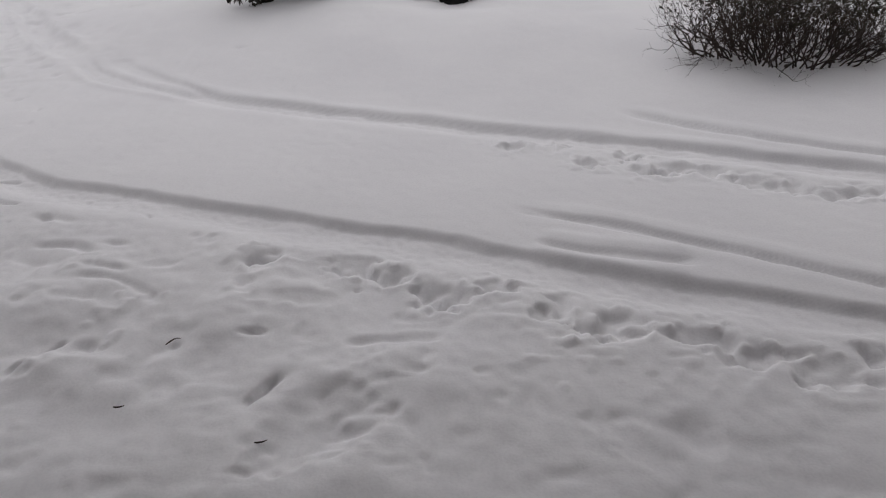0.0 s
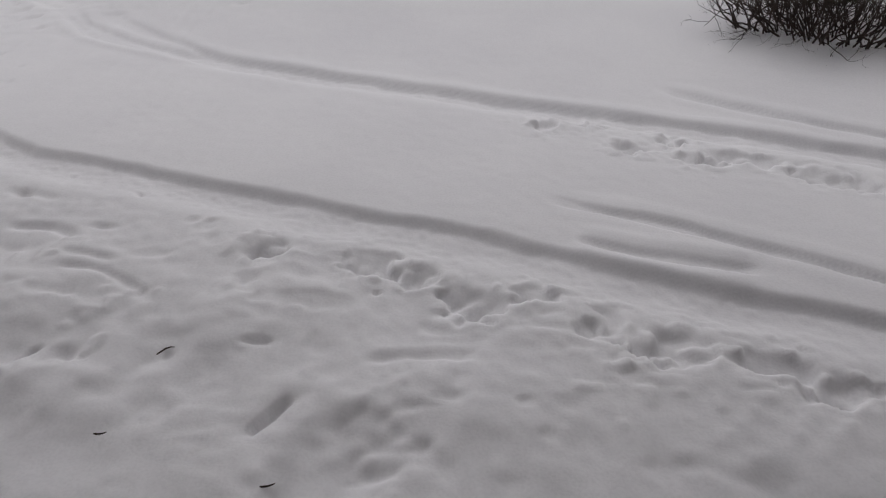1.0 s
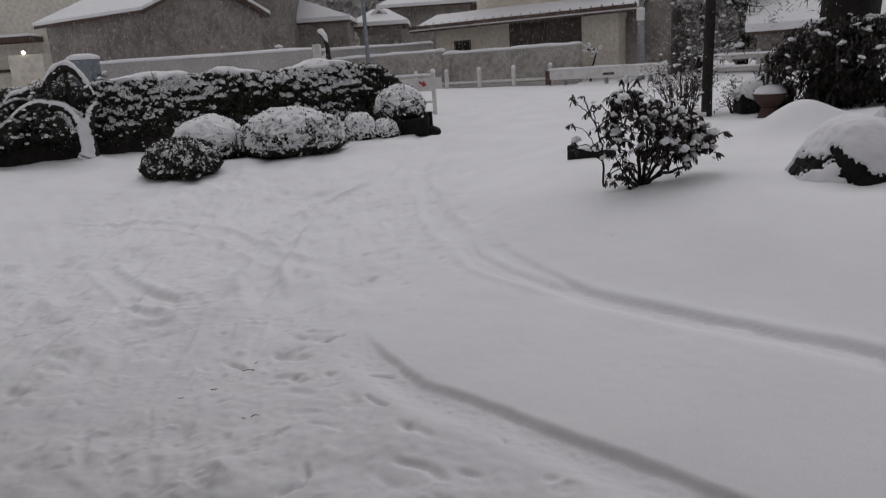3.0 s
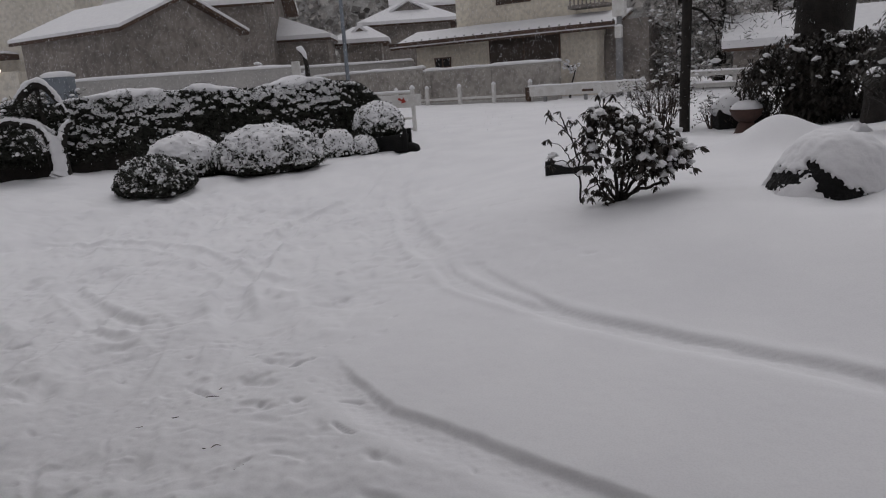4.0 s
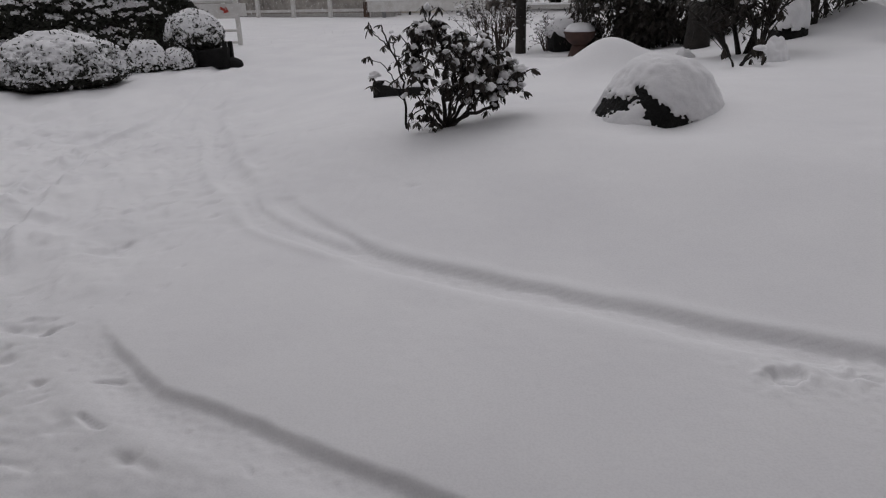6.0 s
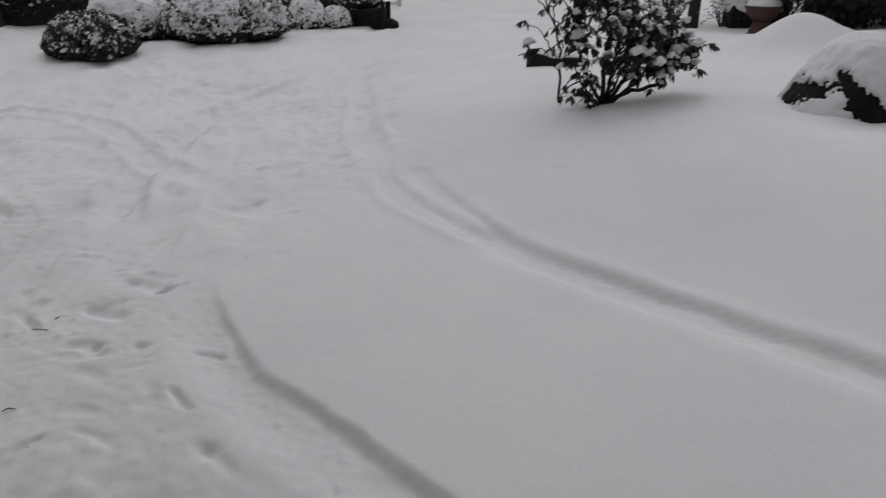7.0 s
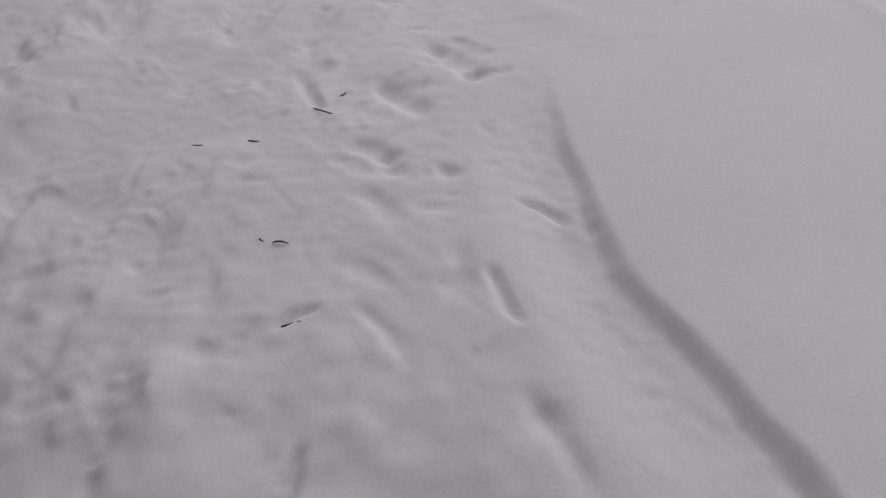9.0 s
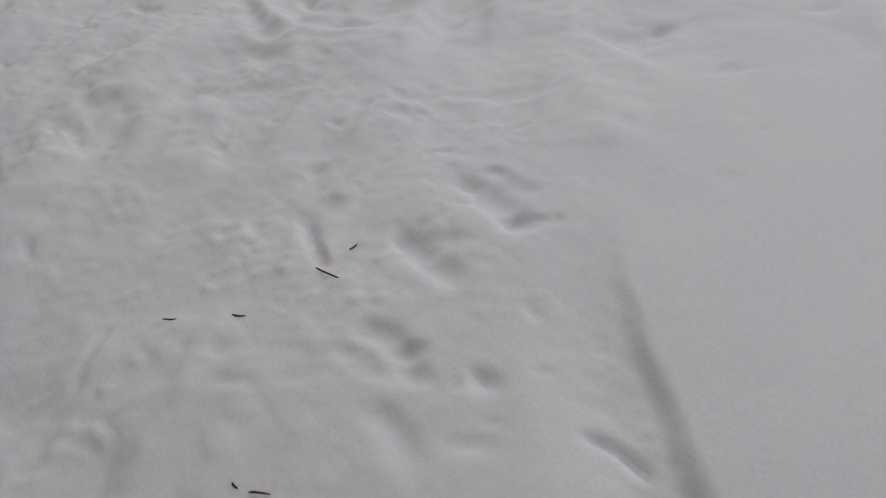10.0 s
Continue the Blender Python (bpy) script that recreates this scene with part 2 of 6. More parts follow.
def land(x, y):
    """Height of the snow without tracks: a drive that falls to the left, a garden bank, a level road beyond."""
    x, y = np.asarray(x, float), np.asarray(y, float)
    h = 0.066 * 9 * np.tanh((0.86 * x + 0.51 * y) / 9)
    h = h + 0.25 * ss(5.0, 7.2, y + 0.25 * (x + 1.5)) * ss(-4.6, -2.2, x + 0.22 * (y - 7))
    bank = 0.52 * ss(9.3, 15.5, y) * ss(0.1, 2.4, x)
    d = np.hypot(x, y - 1)
    far = 0.20 + 0.016 * np.clip(d - 14, 0, 30) + 0.28 * ss(-2.5, 1.5, x)
    w = ss(8.5, 15, d)
    return h * (1 - w) + far * w + bank


def base(x, y, sink=0.0, turn=0.0):
    return pose(x, y, float(land(x, y)) - sink, 0, 0, turn)


def lattice(ix, iy, seed):
    k = (ix.astype(np.int64) * 374761393 + iy.astype(np.int64) * 668265263 + seed * 1442695041) & 0x7FFFFFFF
    k = ((k ^ (k >> 13)) * 1274126177) & 0x7FFFFFFF
    return ((k ^ (k >> 16)) & 0xFFFF) / 65535.0


def waves(x, y, size, seed):
    """Smooth random field, -1 to 1, with bumps about `size` metres across."""
    u, w = x / size, y / size
    iu, iw = np.floor(u), np.floor(w)
    fu, fw = u - iu, w - iw
    fu, fw = fu * fu * fu * (fu * (fu * 6 - 15) + 10), fw * fw * fw * (fw * (fw * 6 - 15) + 10)
    a, b = lattice(iu, iw, seed), lattice(iu + 1, iw, seed)
    c, d = lattice(iu, iw + 1, seed), lattice(iu + 1, iw + 1, seed)
    return ((a * (1 - fu) + b * fu) * (1 - fw) + (c * (1 - fu) + d * fu) * fw) * 2 - 1


def smooth_line(pts, step=0.06):
    """A rounded line through a few bends."""
    p = [np.array(q, float) for q in pts]
    p = [2 * p[0] - p[1]] + p + [2 * p[-1] - p[-2]]
    out = []
    for i in range(1, len(p) - 2):
        n = max(2, int(np.linalg.norm(p[i + 1] - p[i]) / step))
        for k in range(n):
            t = k / n
            out.append(0.5 * (2 * p[i] + (p[i + 1] - p[i - 1]) * t + (2 * p[i - 1] - 5 * p[i] + 4 * p[i + 1] - p[i + 2]) * t * t
                              + (3 * p[i] - p[i - 1] - 3 * p[i + 1] + p[i + 2]) * t ** 3))
    out.append(p[-2])
    return np.array(out)


def along(x, y, line, reach):
    """Signed distance to a line (left of its way is plus), and how far along it, for points within reach."""
    dist, run = np.full(x.shape, 99.0), np.zeros(x.shape)
    lo, hi = line.min(0) - reach, line.max(0) + reach
    near = np.nonzero((x > lo[0]) & (x < hi[0]) & (y > lo[1]) & (y < hi[1]))
    px, py = x[near], y[near]
    best, where, gone = np.full(px.shape, 99.0), np.zeros(px.shape), 0.0
    for a, b in zip(line, line[1:]):
        d = b - a
        ln = float(np.hypot(*d))
        if ln < 1e-6:
            continue
        t = np.clip(((px - a[0]) * d[0] + (py - a[1]) * d[1]) / ln ** 2, 0, 1)
        ex, ey = px - a[0] - t * d[0], py - a[1] - t * d[1]
        r = np.hypot(ex, ey)
        sign = np.where(d[0] * ey - d[1] * ex >= 0, 1.0, -1.0)
        hit = r < np.abs(best)
        best, where = np.where(hit, r * sign, best), np.where(hit, gone + t * ln, where)
        gone += ln
    dist[near], run[near] = best, where
    return dist, run, gone


def rut(h, x, y, pts, half=0.060, depth=0.050, berm=0.005, fade_in=0.5, fade_out=0.0, edge=0.022, shift=0.0, rough=1.0):
    """Presses a track along a line into h: a level floor, one steep and one gentle side where it is shifted, faint lips."""
    line = smooth_line(pts)
    reach = min(0.5, 0.12 + 3 * half + shift)
    (x0, y0), (x1, y1) = line.min(0) - reach, line.max(0) + reach
    r0, r1 = np.searchsorted(y[:, 0], [y0, y1])
    c0, c1 = np.searchsorted(x[0], [x0, x1])
    x, y = x[r0:r1, c0:c1], y[r0:r1, c0:c1]
    if x.size == 0:
        return
    d, s, total = along(x, y, line, reach)
    wob = rough * (0.010 * waves(x, y, 0.22, 5) + 0.005 * waves(x, y, 0.09, 6) + 0.003 * waves(x, y, 0.035, 7))
    a = np.abs(d - shift) + wob * min(1.0, half / 0.03)
    fade = ss(0, fade_in, s) if fade_in else 1.0
    if fade_out:
        fade = fade * ss(0, fade_out, total - s)
    mild = (d > shift) & (shift > 0)                  # the side towards the house slopes gently
    floor = -depth * (1 - ss(np.where(mild, 0.25 * half, half - edge), np.where(mild, half + 0.15, half + edge), a)) * (1 + 0.14 * waves(x, y, 0.12, 8) + 0.08 * waves(x, y, 0.03, 9))
    rim = berm * np.exp(-((a - half - 0.055) / 0.045) ** 2)
    h[r0:r1, c0:c1] += (floor + rim) * fade * (np.abs(d) < reach)


def dint(h, x, y, cx, cy, turn, long, wide, depth, rim=0.010, seed=0, lean=None, soft=0.0):
    """A footprint or hole: an uneven hollow, deeper towards one crisp edge, with a pushed-up rim."""
    r = max(long, wide) * 2.2
    ys0, ys1 = np.searchsorted(y[:, 0], [cy - r, cy + r])
    xs0, xs1 = np.searchsorted(x[0], [cx - r, cx + r])
    if ys1 - ys0 < 2 or xs1 - xs0 < 2:
        return
    px, py = x[ys0:ys1, xs0:xs1] - cx, y[ys0:ys1, xs0:xs1] - cy
    c, s = math.cos(turn), math.sin(turn)
    u, w = (px * c + py * s) / long, (-px * s + py * c) / wide
    k = np.hypot(u, w) * (1 + 0.42 * waves(px + seed * 7.7, py, max(0.05, 0.6 * min(long, wide)), 11) + 0.15 * waves(px + seed * 3.1, py, 0.04, 13))
    lean = (seed * 2.4) % 6.28 if lean is None else lean
    tilt = np.clip(0.62 + 0.5 * (u * math.cos(lean) + w * math.sin(lean)), 0.05, 1.15)
    h[ys0:ys1, xs0:xs1] += -depth * tilt * (1 - ss(0.58 - soft, 1.12 + 0.3 * soft, k)) * (1 + 0.25 * waves(px + seed, py, 0.05, 14)) + 0.12 * rim * np.exp(-((k - 1.18) / 0.17) ** 2) * (0.5 + 0.9 * waves(px + seed, py, 0.06, 12))


def axis(lo, a, b, hi, step, fine, far):
    """Grid lines: finest from a to b, fine from lo to hi, then ever wider to the horizon."""
    mid = list(np.arange(lo, a, step)) + list(np.arange(a, b, fine)) + list(np.arange(b, hi, step))
    up, s, p = [], step, hi
    while p < far:
        up.append(p)
        s = min(s * 1.07, 0.35) if p < 40 else s * 1.35
        p += s
    down, s, p = [], step, lo - step
    while p > -far:
        down.append(p)
        s = min(s * 1.07, 0.35) if p > -30 else s * 1.35
        p -= s
    return np.array(down[::-1] + mid + up)


NEAR_RUT = [(2.6, 2.22), (1.71, 2.55), (1.25, 2.69), (0.87, 2.79), (0.22, 3.05), (-0.29, 3.19), (-0.84, 3.36), (-1.5, 3.55), (-1.8, 3.64), (-2.1, 3.82), (-2.45, 4.05), (-2.58, 4.16)]
FAR_RUT = [(3.4, 3.6), (2.30, 3.84), (1.10, 4.23), (0.12, 4.54), (-0.5, 4.75), (-0.95, 4.88), (-1.29, 5.0), (-1.57, 5.16), (-1.95, 5.45), (-2.4, 5.82), (-2.9, 6.4)]


def marks():
    """Lines pressed into the snow (bends, half-width, strength), then hollows (place, half-length, half-width, turn)."""
    slits = [([(-1.18, 2.17), (-1.11, 2.26), (-1.06, 2.36)], 0.013, 1.1), ([(-0.36, 2.03), (-0.31, 2.10), (-0.27, 2.18)], 0.014, 1), ([(-0.50, 2.39), (-0.42, 2.40), (-0.37, 2.39)], 0.012, 0.6),
             ([(-0.69, 2.31), (-0.67, 2.37)], 0.013, 0.9), ([(-1.90, 2.85), (-1.79, 2.68)], 0.012, 0.7), ([(-1.85, 2.60), (-1.82, 2.70), (-1.82, 2.77), (-1.86, 2.81)], 0.010, 0.8),
             ([(-2.18, 2.92), (-2.20, 2.99), (-2.17, 3.06)], 0.009, 0.55), ([(-1.22, 3.30), (-1.17, 3.26), (-1.13, 3.21)], 0.011, 0.4), ([(-2.17, 3.63), (-2.10, 3.67), (-1.99, 3.67)], 0.012, 0.5),
             ([(-3.18, 3.58), (-3.06, 3.53), (-2.94, 3.51)], 0.014, 0.9), ([(-2.02, 3.42), (-1.88, 3.36), (-1.81, 3.35)], 0.013, 0.6)]
    drags = [([(-0.12, 2.33), (0.06, 2.37), (0.24, 2.38)], 0.028, 1), ([(0.88, 2.03), (0.99, 1.86)], 0.05, 0.6), ([(-3.26, 2.73), (-3.13, 2.59), (-2.88, 2.45)], 0.03, 0.7),
             ([(-1.23, 2.73), (-1.05, 2.70), (-0.92, 2.64), (-0.82, 2.55)], 0.02, 0.9), ([(-0.78, 2.97), (-0.72, 2.86)], 0.03, 0.7), ([(-2.15, 3.11), (-2.06, 3.12), (-1.93, 3.11), (-1.87, 3.09)], 0.016, 0.7),
             ([(-1.57, 3.00), (-1.47, 2.98), (-1.38, 2.98), (-1.30, 2.94), (-1.21, 2.87)], 0.026, 1.1), ([(-1.72, 3.24), (-1.60, 3.22), (-1.50, 3.19), (-1.43, 3.17)], 0.028, 0.9),
             ([(-2.15, 3.42), (-2.01, 3.35), (-1.90, 3.30)], 0.03, 0.6)]
    drags += [([(-1.25, 2.99), (-1.16, 2.98), (-1.09, 2.96)], 0.018, 1.0), ([(-1.26, 2.80), (-1.19, 2.79), (-1.08, 2.77), (-1.01, 2.76)], 0.02, 1.0), ([(-0.92, 3.09), (-0.87, 3.08)], 0.024, 1.0),
              ([(-1.08, 2.82), (-1.05, 2.87), (-1.00, 2.88)], 0.03, 0.9), ([(-0.86, 2.99), (-0.80, 2.97)], 0.024, 0.9), ([(-2.96, 3.74), (-2.82, 3.72), (-2.62, 3.73)], 0.036, 1.0),
              ([(-2.73, 3.46), (-2.62, 3.50), (-2.52, 3.48), (-2.41, 3.51)], 0.028, 1.0), ([(-2.52, 3.36), (-2.42, 3.37), (-2.34, 3.36), (-2.27, 3.33)], 0.03, 0.6), ([(-2.45, 3.58), (-2.37, 3.58), (-2.32, 3.60)], 0.024, 0.9),
              ([(-3.05, 3.99), (-2.91, 4.01), (-2.75, 3.98), (-2.66, 3.95)], 0.042, 1.1)]
    drags += [([(-3.15, 3.01), (-3.04, 2.91), (-2.93, 2.85)], 0.02, 0.5), ([(-2.49, 3.79), (-2.42, 3.78)], 0.016, 0.8), ([(-2.32, 3.40), (-2.25, 3.48), (-2.19, 3.49)], 0.02, 0.6),
              ([(-4.43, 2.89), (-4.21, 2.86), (-4.04, 2.91)], 0.03, 0.7), ([(-3.23, 3.60), (-3.05, 3.52)], 0.03, 0.8), ([(-5.14, 4.25), (-4.58, 4.10), (-4.45, 4.31), (-4.21, 4.45)], 0.05, 0.8),
              ([(-5.36, 4.56), (-4.85, 4.42), (-4.51, 4.37)], 0.04, 0.8), ([(-6.81, 5.99), (-6.24, 5.91), (-5.72, 5.79)], 0.08, 1.2), ([(-7.66, 5.20), (-6.90, 4.95)], 0.08, 1.0), ([(-3.34, 4.96), (-3.31, 5.28)], 0.08, 1.2)]
    near = [(0.49, 2.03, 0.072, 0.066, 0.1), (0.35, 2.18, 0.028, 0.023, 0.1), (0.15, 2.18, 0.069, 0.035, 0.1), (0.11, 1.79, 0.041, 0.029, 0.1), (-0.27, 2.40, 0.028, 0.035, 0.1), (-1.32, 2.60, 0.046, 0.042, 0.1),
            (-0.93, 2.81, 0.084, 0.050, 0.2), (-1.62, 3.20, 0.056, 0.053, 0.1), (-0.52, 2.64, 0.033, 0.038, 0.1), (-0.79, 3.00, 0.038, 0.044, 0.1), (0.56, 1.77, 0.085, 0.041, 0.1),
            (-0.61, 1.69, 0.071, 0.039, 0.1), (0.16, 1.95, 0.028, 0.045, 0.1), (-0.86, 3.05, 0.025, 0.024, 0.6), (-0.55, 2.67, 0.052, 0.045, 0.6)]
    middle = [(-2.45, 2.37, 0.052, 0.083, 0.6), (-1.83, 2.40, 0.063, 0.070, 0.6), (-2.67, 2.80, 0.094, 0.131, 0.6), (-1.97, 2.09, 0.069, 0.065, 0.6), (-3.16, 2.33, 0.105, 0.126, 0.6), (-2.30, 1.97, 0.051, 0.039, 0.6),
              (-1.51, 2.09, 0.025, 0.040, 0.6), (-1.62, 2.00, 0.044, 0.041, 0.6), (-2.77, 2.54, 0.052, 0.071, 0.6), (-2.88, 4.03, 0.12, 0.12, 0.6), (-2.84, 3.75, 0.117, 0.09, 0.6), (-3.51, 4.17, 0.097, 0.126, 0.6),
              (-3.16, 3.62, 0.068, 0.109, 0.6), (-4.28, 2.97, 0.049, 0.078, 0.6), (-3.65, 2.41, 0.063, 0.092, 0.6), (-0.50, 2.85, 0.073, 0.050, 0.6), (-1.33, 2.56, 0.040, 0.035, 0.6)]
    side = [(-2.61, 2.61, 0.061, 0.072, 0.9), (-2.64, 2.48, 0.055, 0.053, 0.9), (-2.23, 2.63, 0.045, 0.042, 0.9), (-2.49, 2.79, 0.048, 0.036, 0.9), (-2.05, 2.75, 0.030, 0.023, 0.9), (-2.09, 2.48, 0.031, 0.029, 0.9),
            (-2.86, 2.59, 0.026, 0.031, 0.9), (-2.66, 2.77, 0.025, 0.026, 0.9), (-2.55, 3.51, 0.056, 0.041, 0.9), (-2.45, 3.79, 0.030, 0.04, 0.9), (-2.28, 3.82, 0.022, 0.023, 0.9), (-2.47, 4.48, 0.036, 0.046, 0.9),
            (-2.67, 4.06, 0.021, 0.033, 0.9), (-3.38, 3.73, 0.033, 0.052, 0.9), (-2.36, 3.57, 0.050, 0.044, 0.9), (-2.45, 2.43, 0.020, 0.023, 0.9), (-2.12, 2.31, 0.018, 0.018, 0.9), (-2.62, 4.39, 0.023, 0.033, 0.9)]
    beyond = [(-1.77, 3.17, 0.011, 0.017, 0.9), (-2.73, 4.24, 0.022, 0.030, 0.9), (-1.53, 3.42, 0.010, 0.017, 0.9), (-3.78, 4.10, 0.02, 0.03, 0.9), (-3.45, 4.09, 0.086, 0.076, 0.9), (-3.36, 3.69, 0.052, 0.083, 0.9),
              (-3.29, 3.37, 0.029, 0.043, 0.9), (-3.23, 3.44, 0.025, 0.041, 0.9), (-2.31, 3.68, 0.024, 0.015, 0.9), (-2.28, 3.52, 0.022, 0.014, 0.9), (-4.62, 3.32, 0.036, 0.045, 0.9), (-4.32, 3.38, 0.043, 0.068, 0.9),
              (-3.35, 5.07, 0.108, 0.13, 0.9), (-2.75, 3.16, 0.050, 0.020, 0.9), (-5.01, 3.54, 0.051, 0.056, 0.9), (-4.30, 3.61, 0.066, 0.103, 0.9), (-3.58, 3.10, 0.14, 0.14, 0.9), (-2.85, 3.19, 0.105, 0.037, 0.9)]
    out = [(-2.55, 4.77, 0.022, 0.026, 0.9), (-3.37, 4.73, 0.02, 0.03, 0.9), (-4.47, 4.48, 0.103, 0.097, 0.9), (-2.01, 3.31, 0.055, 0.06, 0.6), (-2.65, 1.92, 0.043, 0.069, 0.6), (-2.24, 2.78, 0.050, 0.054, 0.6),
           (-5.42, 3.47, 0.125, 0.101, 0.5), (-5.29, 4.58, 0.121, 0.108, 0.5), (-7.39, 5.09, 0.14, 0.087, 0.5), (-6.59, 5.96, 0.14, 0.118, 0.5), (-2.85, 5.05, 0.06, 0.05, 0.6), (-2.9, 5.6, 0.06, 0.05, 0.6), (-1.6, 6.0, 0.06, 0.05, 0.6)]
    return slits, drags, near + middle + side + beyond + out


def snowfield():
    gx, gy = axis(-8.6, -3.4, 1.3, 2.8, 0.021, 0.0102, 1800), axis(0.9, 1.6, 4.3, 8.6, 0.021, 0.0102, 1800)
    x, y = np.meshgrid(gx, gy)
    h = land(x, y) + 0.036
    near = (np.abs(x) < 45) & (np.abs(y) < 45)
    # drifts and the soft grain of settled snow
    h += np.where(near, 0.014 * waves(x, y, 1.7, 1) + 0.007 * waves(x, y, 0.5, 2) + 0.0016 * waves(x, y, 0.17, 3) + 0.0007 * waves(x, y, 0.05, 4), 0)
    # mounds over buried shrubs and stones
    for cx, cy, r, k in ((-0.76, 10.2, 0.44, 0.30), (-0.38, 10.5, 0.55, 0.12), (0.15, 8.1, 0.75, 0.06), (-0.20, 7.22, 0.14, 0.04), (0.05, 7.15, 0.40, -0.075), (3.1, 9.4, 1.3, 0.2), (2.45, 13.3, 0.45, 0.22),
                         (1.95, 9.15, 0.5, -0.10), (2.9, 17.5, 0.9, 0.5), (1.0, 8.6, 1.5, 0.06), (-2.9, 13.0, 1.2, 0.08), (-12.92, 9.13, 0.42, 0.13)):
        h += k * np.exp(-((x - cx) ** 2 + (y - cy) ** 2) / r ** 2)
    # trodden ground on this side of the near rut and along the drive
    edge = smooth_line([(3.2, 1.75), (1.71, 2.32), (0.2, 2.84), (-0.9, 3.17), (-1.6, 3.36), (-2.2, 3.75), (-2.62, 4.35), (-2.95, 5.1), (-3.5, 6.4), (-4.3, 8.3), (-5.1, 10.6), (-6.6, 14.5)], 0.25)
    d, _, _ = along(x, y, edge, 30.0)
    d = np.where(d > 90, 0, d + 0.10 * waves(x, y, 0.5, 26) + 0.04 * waves(x, y, 0.16, 27))
    tread = ss(-0.30, 0.62, d) * (y > -6) * (np.hypot(x, y) < 26)
    a, b = 0.93 * x - 0.36 * y, 0.36 * x + 0.93 * y
    # near the house the snow is pressed into plates, farther off it is kicked into lumps
    lumps = (0.018 * waves(x, y, 0.55, 21) + 0.013 * waves(a * 0.5, b, 0.21, 22) - 0.020 * np.abs(waves(a * 0.6, b, 0.30, 23)) ** 1.5
             + 0.012 * waves(x + 0.3 * y, y, 0.14, 28) ** 2 + 0.003 * waves(x, y, 0.06, 24))
    worn = ss(-0.35, 0.45, waves(x, y, 0.9, 25))
    crease = np.exp(-(waves(a * 0.8, b, 0.33, 71) / 0.16) ** 2) * ss(0.0, 0.5, waves(x, y, 0.28, 72))
    crumbs = ss(0.35, 0.75, waves(x, y, 0.045, 73)) * ss(0.05, 0.5, waves(x, y, 0.32, 74)) + 0.6 * ss(0.45, 0.8, waves(x, y, 0.075, 75)) * ss(-0.1, 0.4, waves(x, y, 0.5, 76))
    off = ss(-2.2, -3.8, x + 0.3 * (3.0 - y))
    h += tread * (1 - 0.4 * off) * (0.007 * crumbs - 0.008 * crease + 0.0018 * waves(x, y, 0.033, 77) + 0.005 * waves(x, y, 0.07, 78) ** 2) * (x > -8.6) * (y < 8.6)
    va, vb = 0.75 * x + 0.65 * y, 0.5 * (0.75 * y - 0.65 * x)      # longer along the way that feet and wheels go
    kicked = 0.018 * waves(va, vb, 0.30, 84) - 0.030 * ss(0.05, 0.8, waves(va, vb, 0.22, 85)) + 0.018 * ss(0.1, 0.8, waves(va, vb, 0.19, 86)) + 0.008 * waves(va, vb, 0.11, 87)
    h += tread * (lumps * (0.45 + 0.95 * worn) + off * kicked - 0.028)
    # the swept curve of the drive beyond, churned by wheels and boots
    drive = np.exp(-(along(x, y, smooth_line([(-2.7, 4.9), (-3.6, 6.6), (-4.9, 8.6), (-6.2, 10.8), (-8.2, 14.6)], 0.25), 4.0)[0] / 0.9) ** 2) * ss(4.7, 6.3, y)
    h += drive * (0.016 * waves(a, b * 0.6, 0.26, 88) - 0.022 * ss(0.15, 0.7, waves(x, y, 0.21, 89)) + 0.006 * waves(x, y, 0.10, 90))
    # wheel ruts
    rut(h, x, y, NEAR_RUT, fade_in=0.0, fade_out=0.6, half=0.066, shift=0.072, berm=0.0, depth=0.040, edge=0.023)
    rut(h, x, y, FAR_RUT, fade_in=0.0, fade_out=2.6, half=0.068, depth=0.045, shift=0.05, edge=0.024)
    rut(h, x, y, [(0.45, 3.33), (0.88, 3.16), (1.31, 2.95), (1.8, 2.70), (2.6, 2.35)], depth=0.028, half=0.032, fade_in=0.3, edge=0.014)
    rut(h, x, y, [(0.54, 3.03), (0.8, 2.92), (1.16, 2.84)], depth=0.020, half=0.022, berm=0.012, fade_in=0.08, fade_out=0.08, edge=0.014)
    rut(h, x, y, [(1.10, 4.68), (1.70, 4.33), (2.09, 4.14), (2.6, 3.95)], depth=0.026, half=0.04, fade_in=0.3, edge=0.018)
    rut(h, x, y, [(-1.45, 5.06), (-1.75, 5.12), (-2.0, 5.24), (-2.45, 5.52), (-3.0, 6.1)], depth=0.017, half=0.07, berm=0.014, fade_in=0.35, fade_out=0.6)
    # old, half-filled wheel tracks that sweep in from the gate
    for pts, k, half in (([(-10.5, 23.0), (-7.4, 13.5), (-5.9, 10.0), (-4.6, 8.15), (-3.5, 6.65), (-2.8, 5.98)], 0.024, 0.12),
                         ([(-11.8, 23.0), (-7.9, 13.0), (-6.15, 9.2), (-6.05, 8.0), (-5.55, 6.8), (-5.0, 6.0), (-4.5, 5.2), (-3.6, 4.4)], 0.028, 0.13),
                         ([(-9.4, 6.2), (-7.6, 6.6), (-6.3, 6.35), (-4.7, 5.6), (-4.0, 5.5)], 0.018, 0.12),
                         ([(-7.2, 5.3), (-5.86, 4.7), (-5.05, 4.4), (-4.45, 4.35), (-4.2, 4.6)], 0.018, 0.10)):
        rut(h, x, y, pts, depth=1.5 * k, half=half * 0.9, berm=0.016, fade_in=0.8, fade_out=0.8, edge=0.055, rough=1.6)
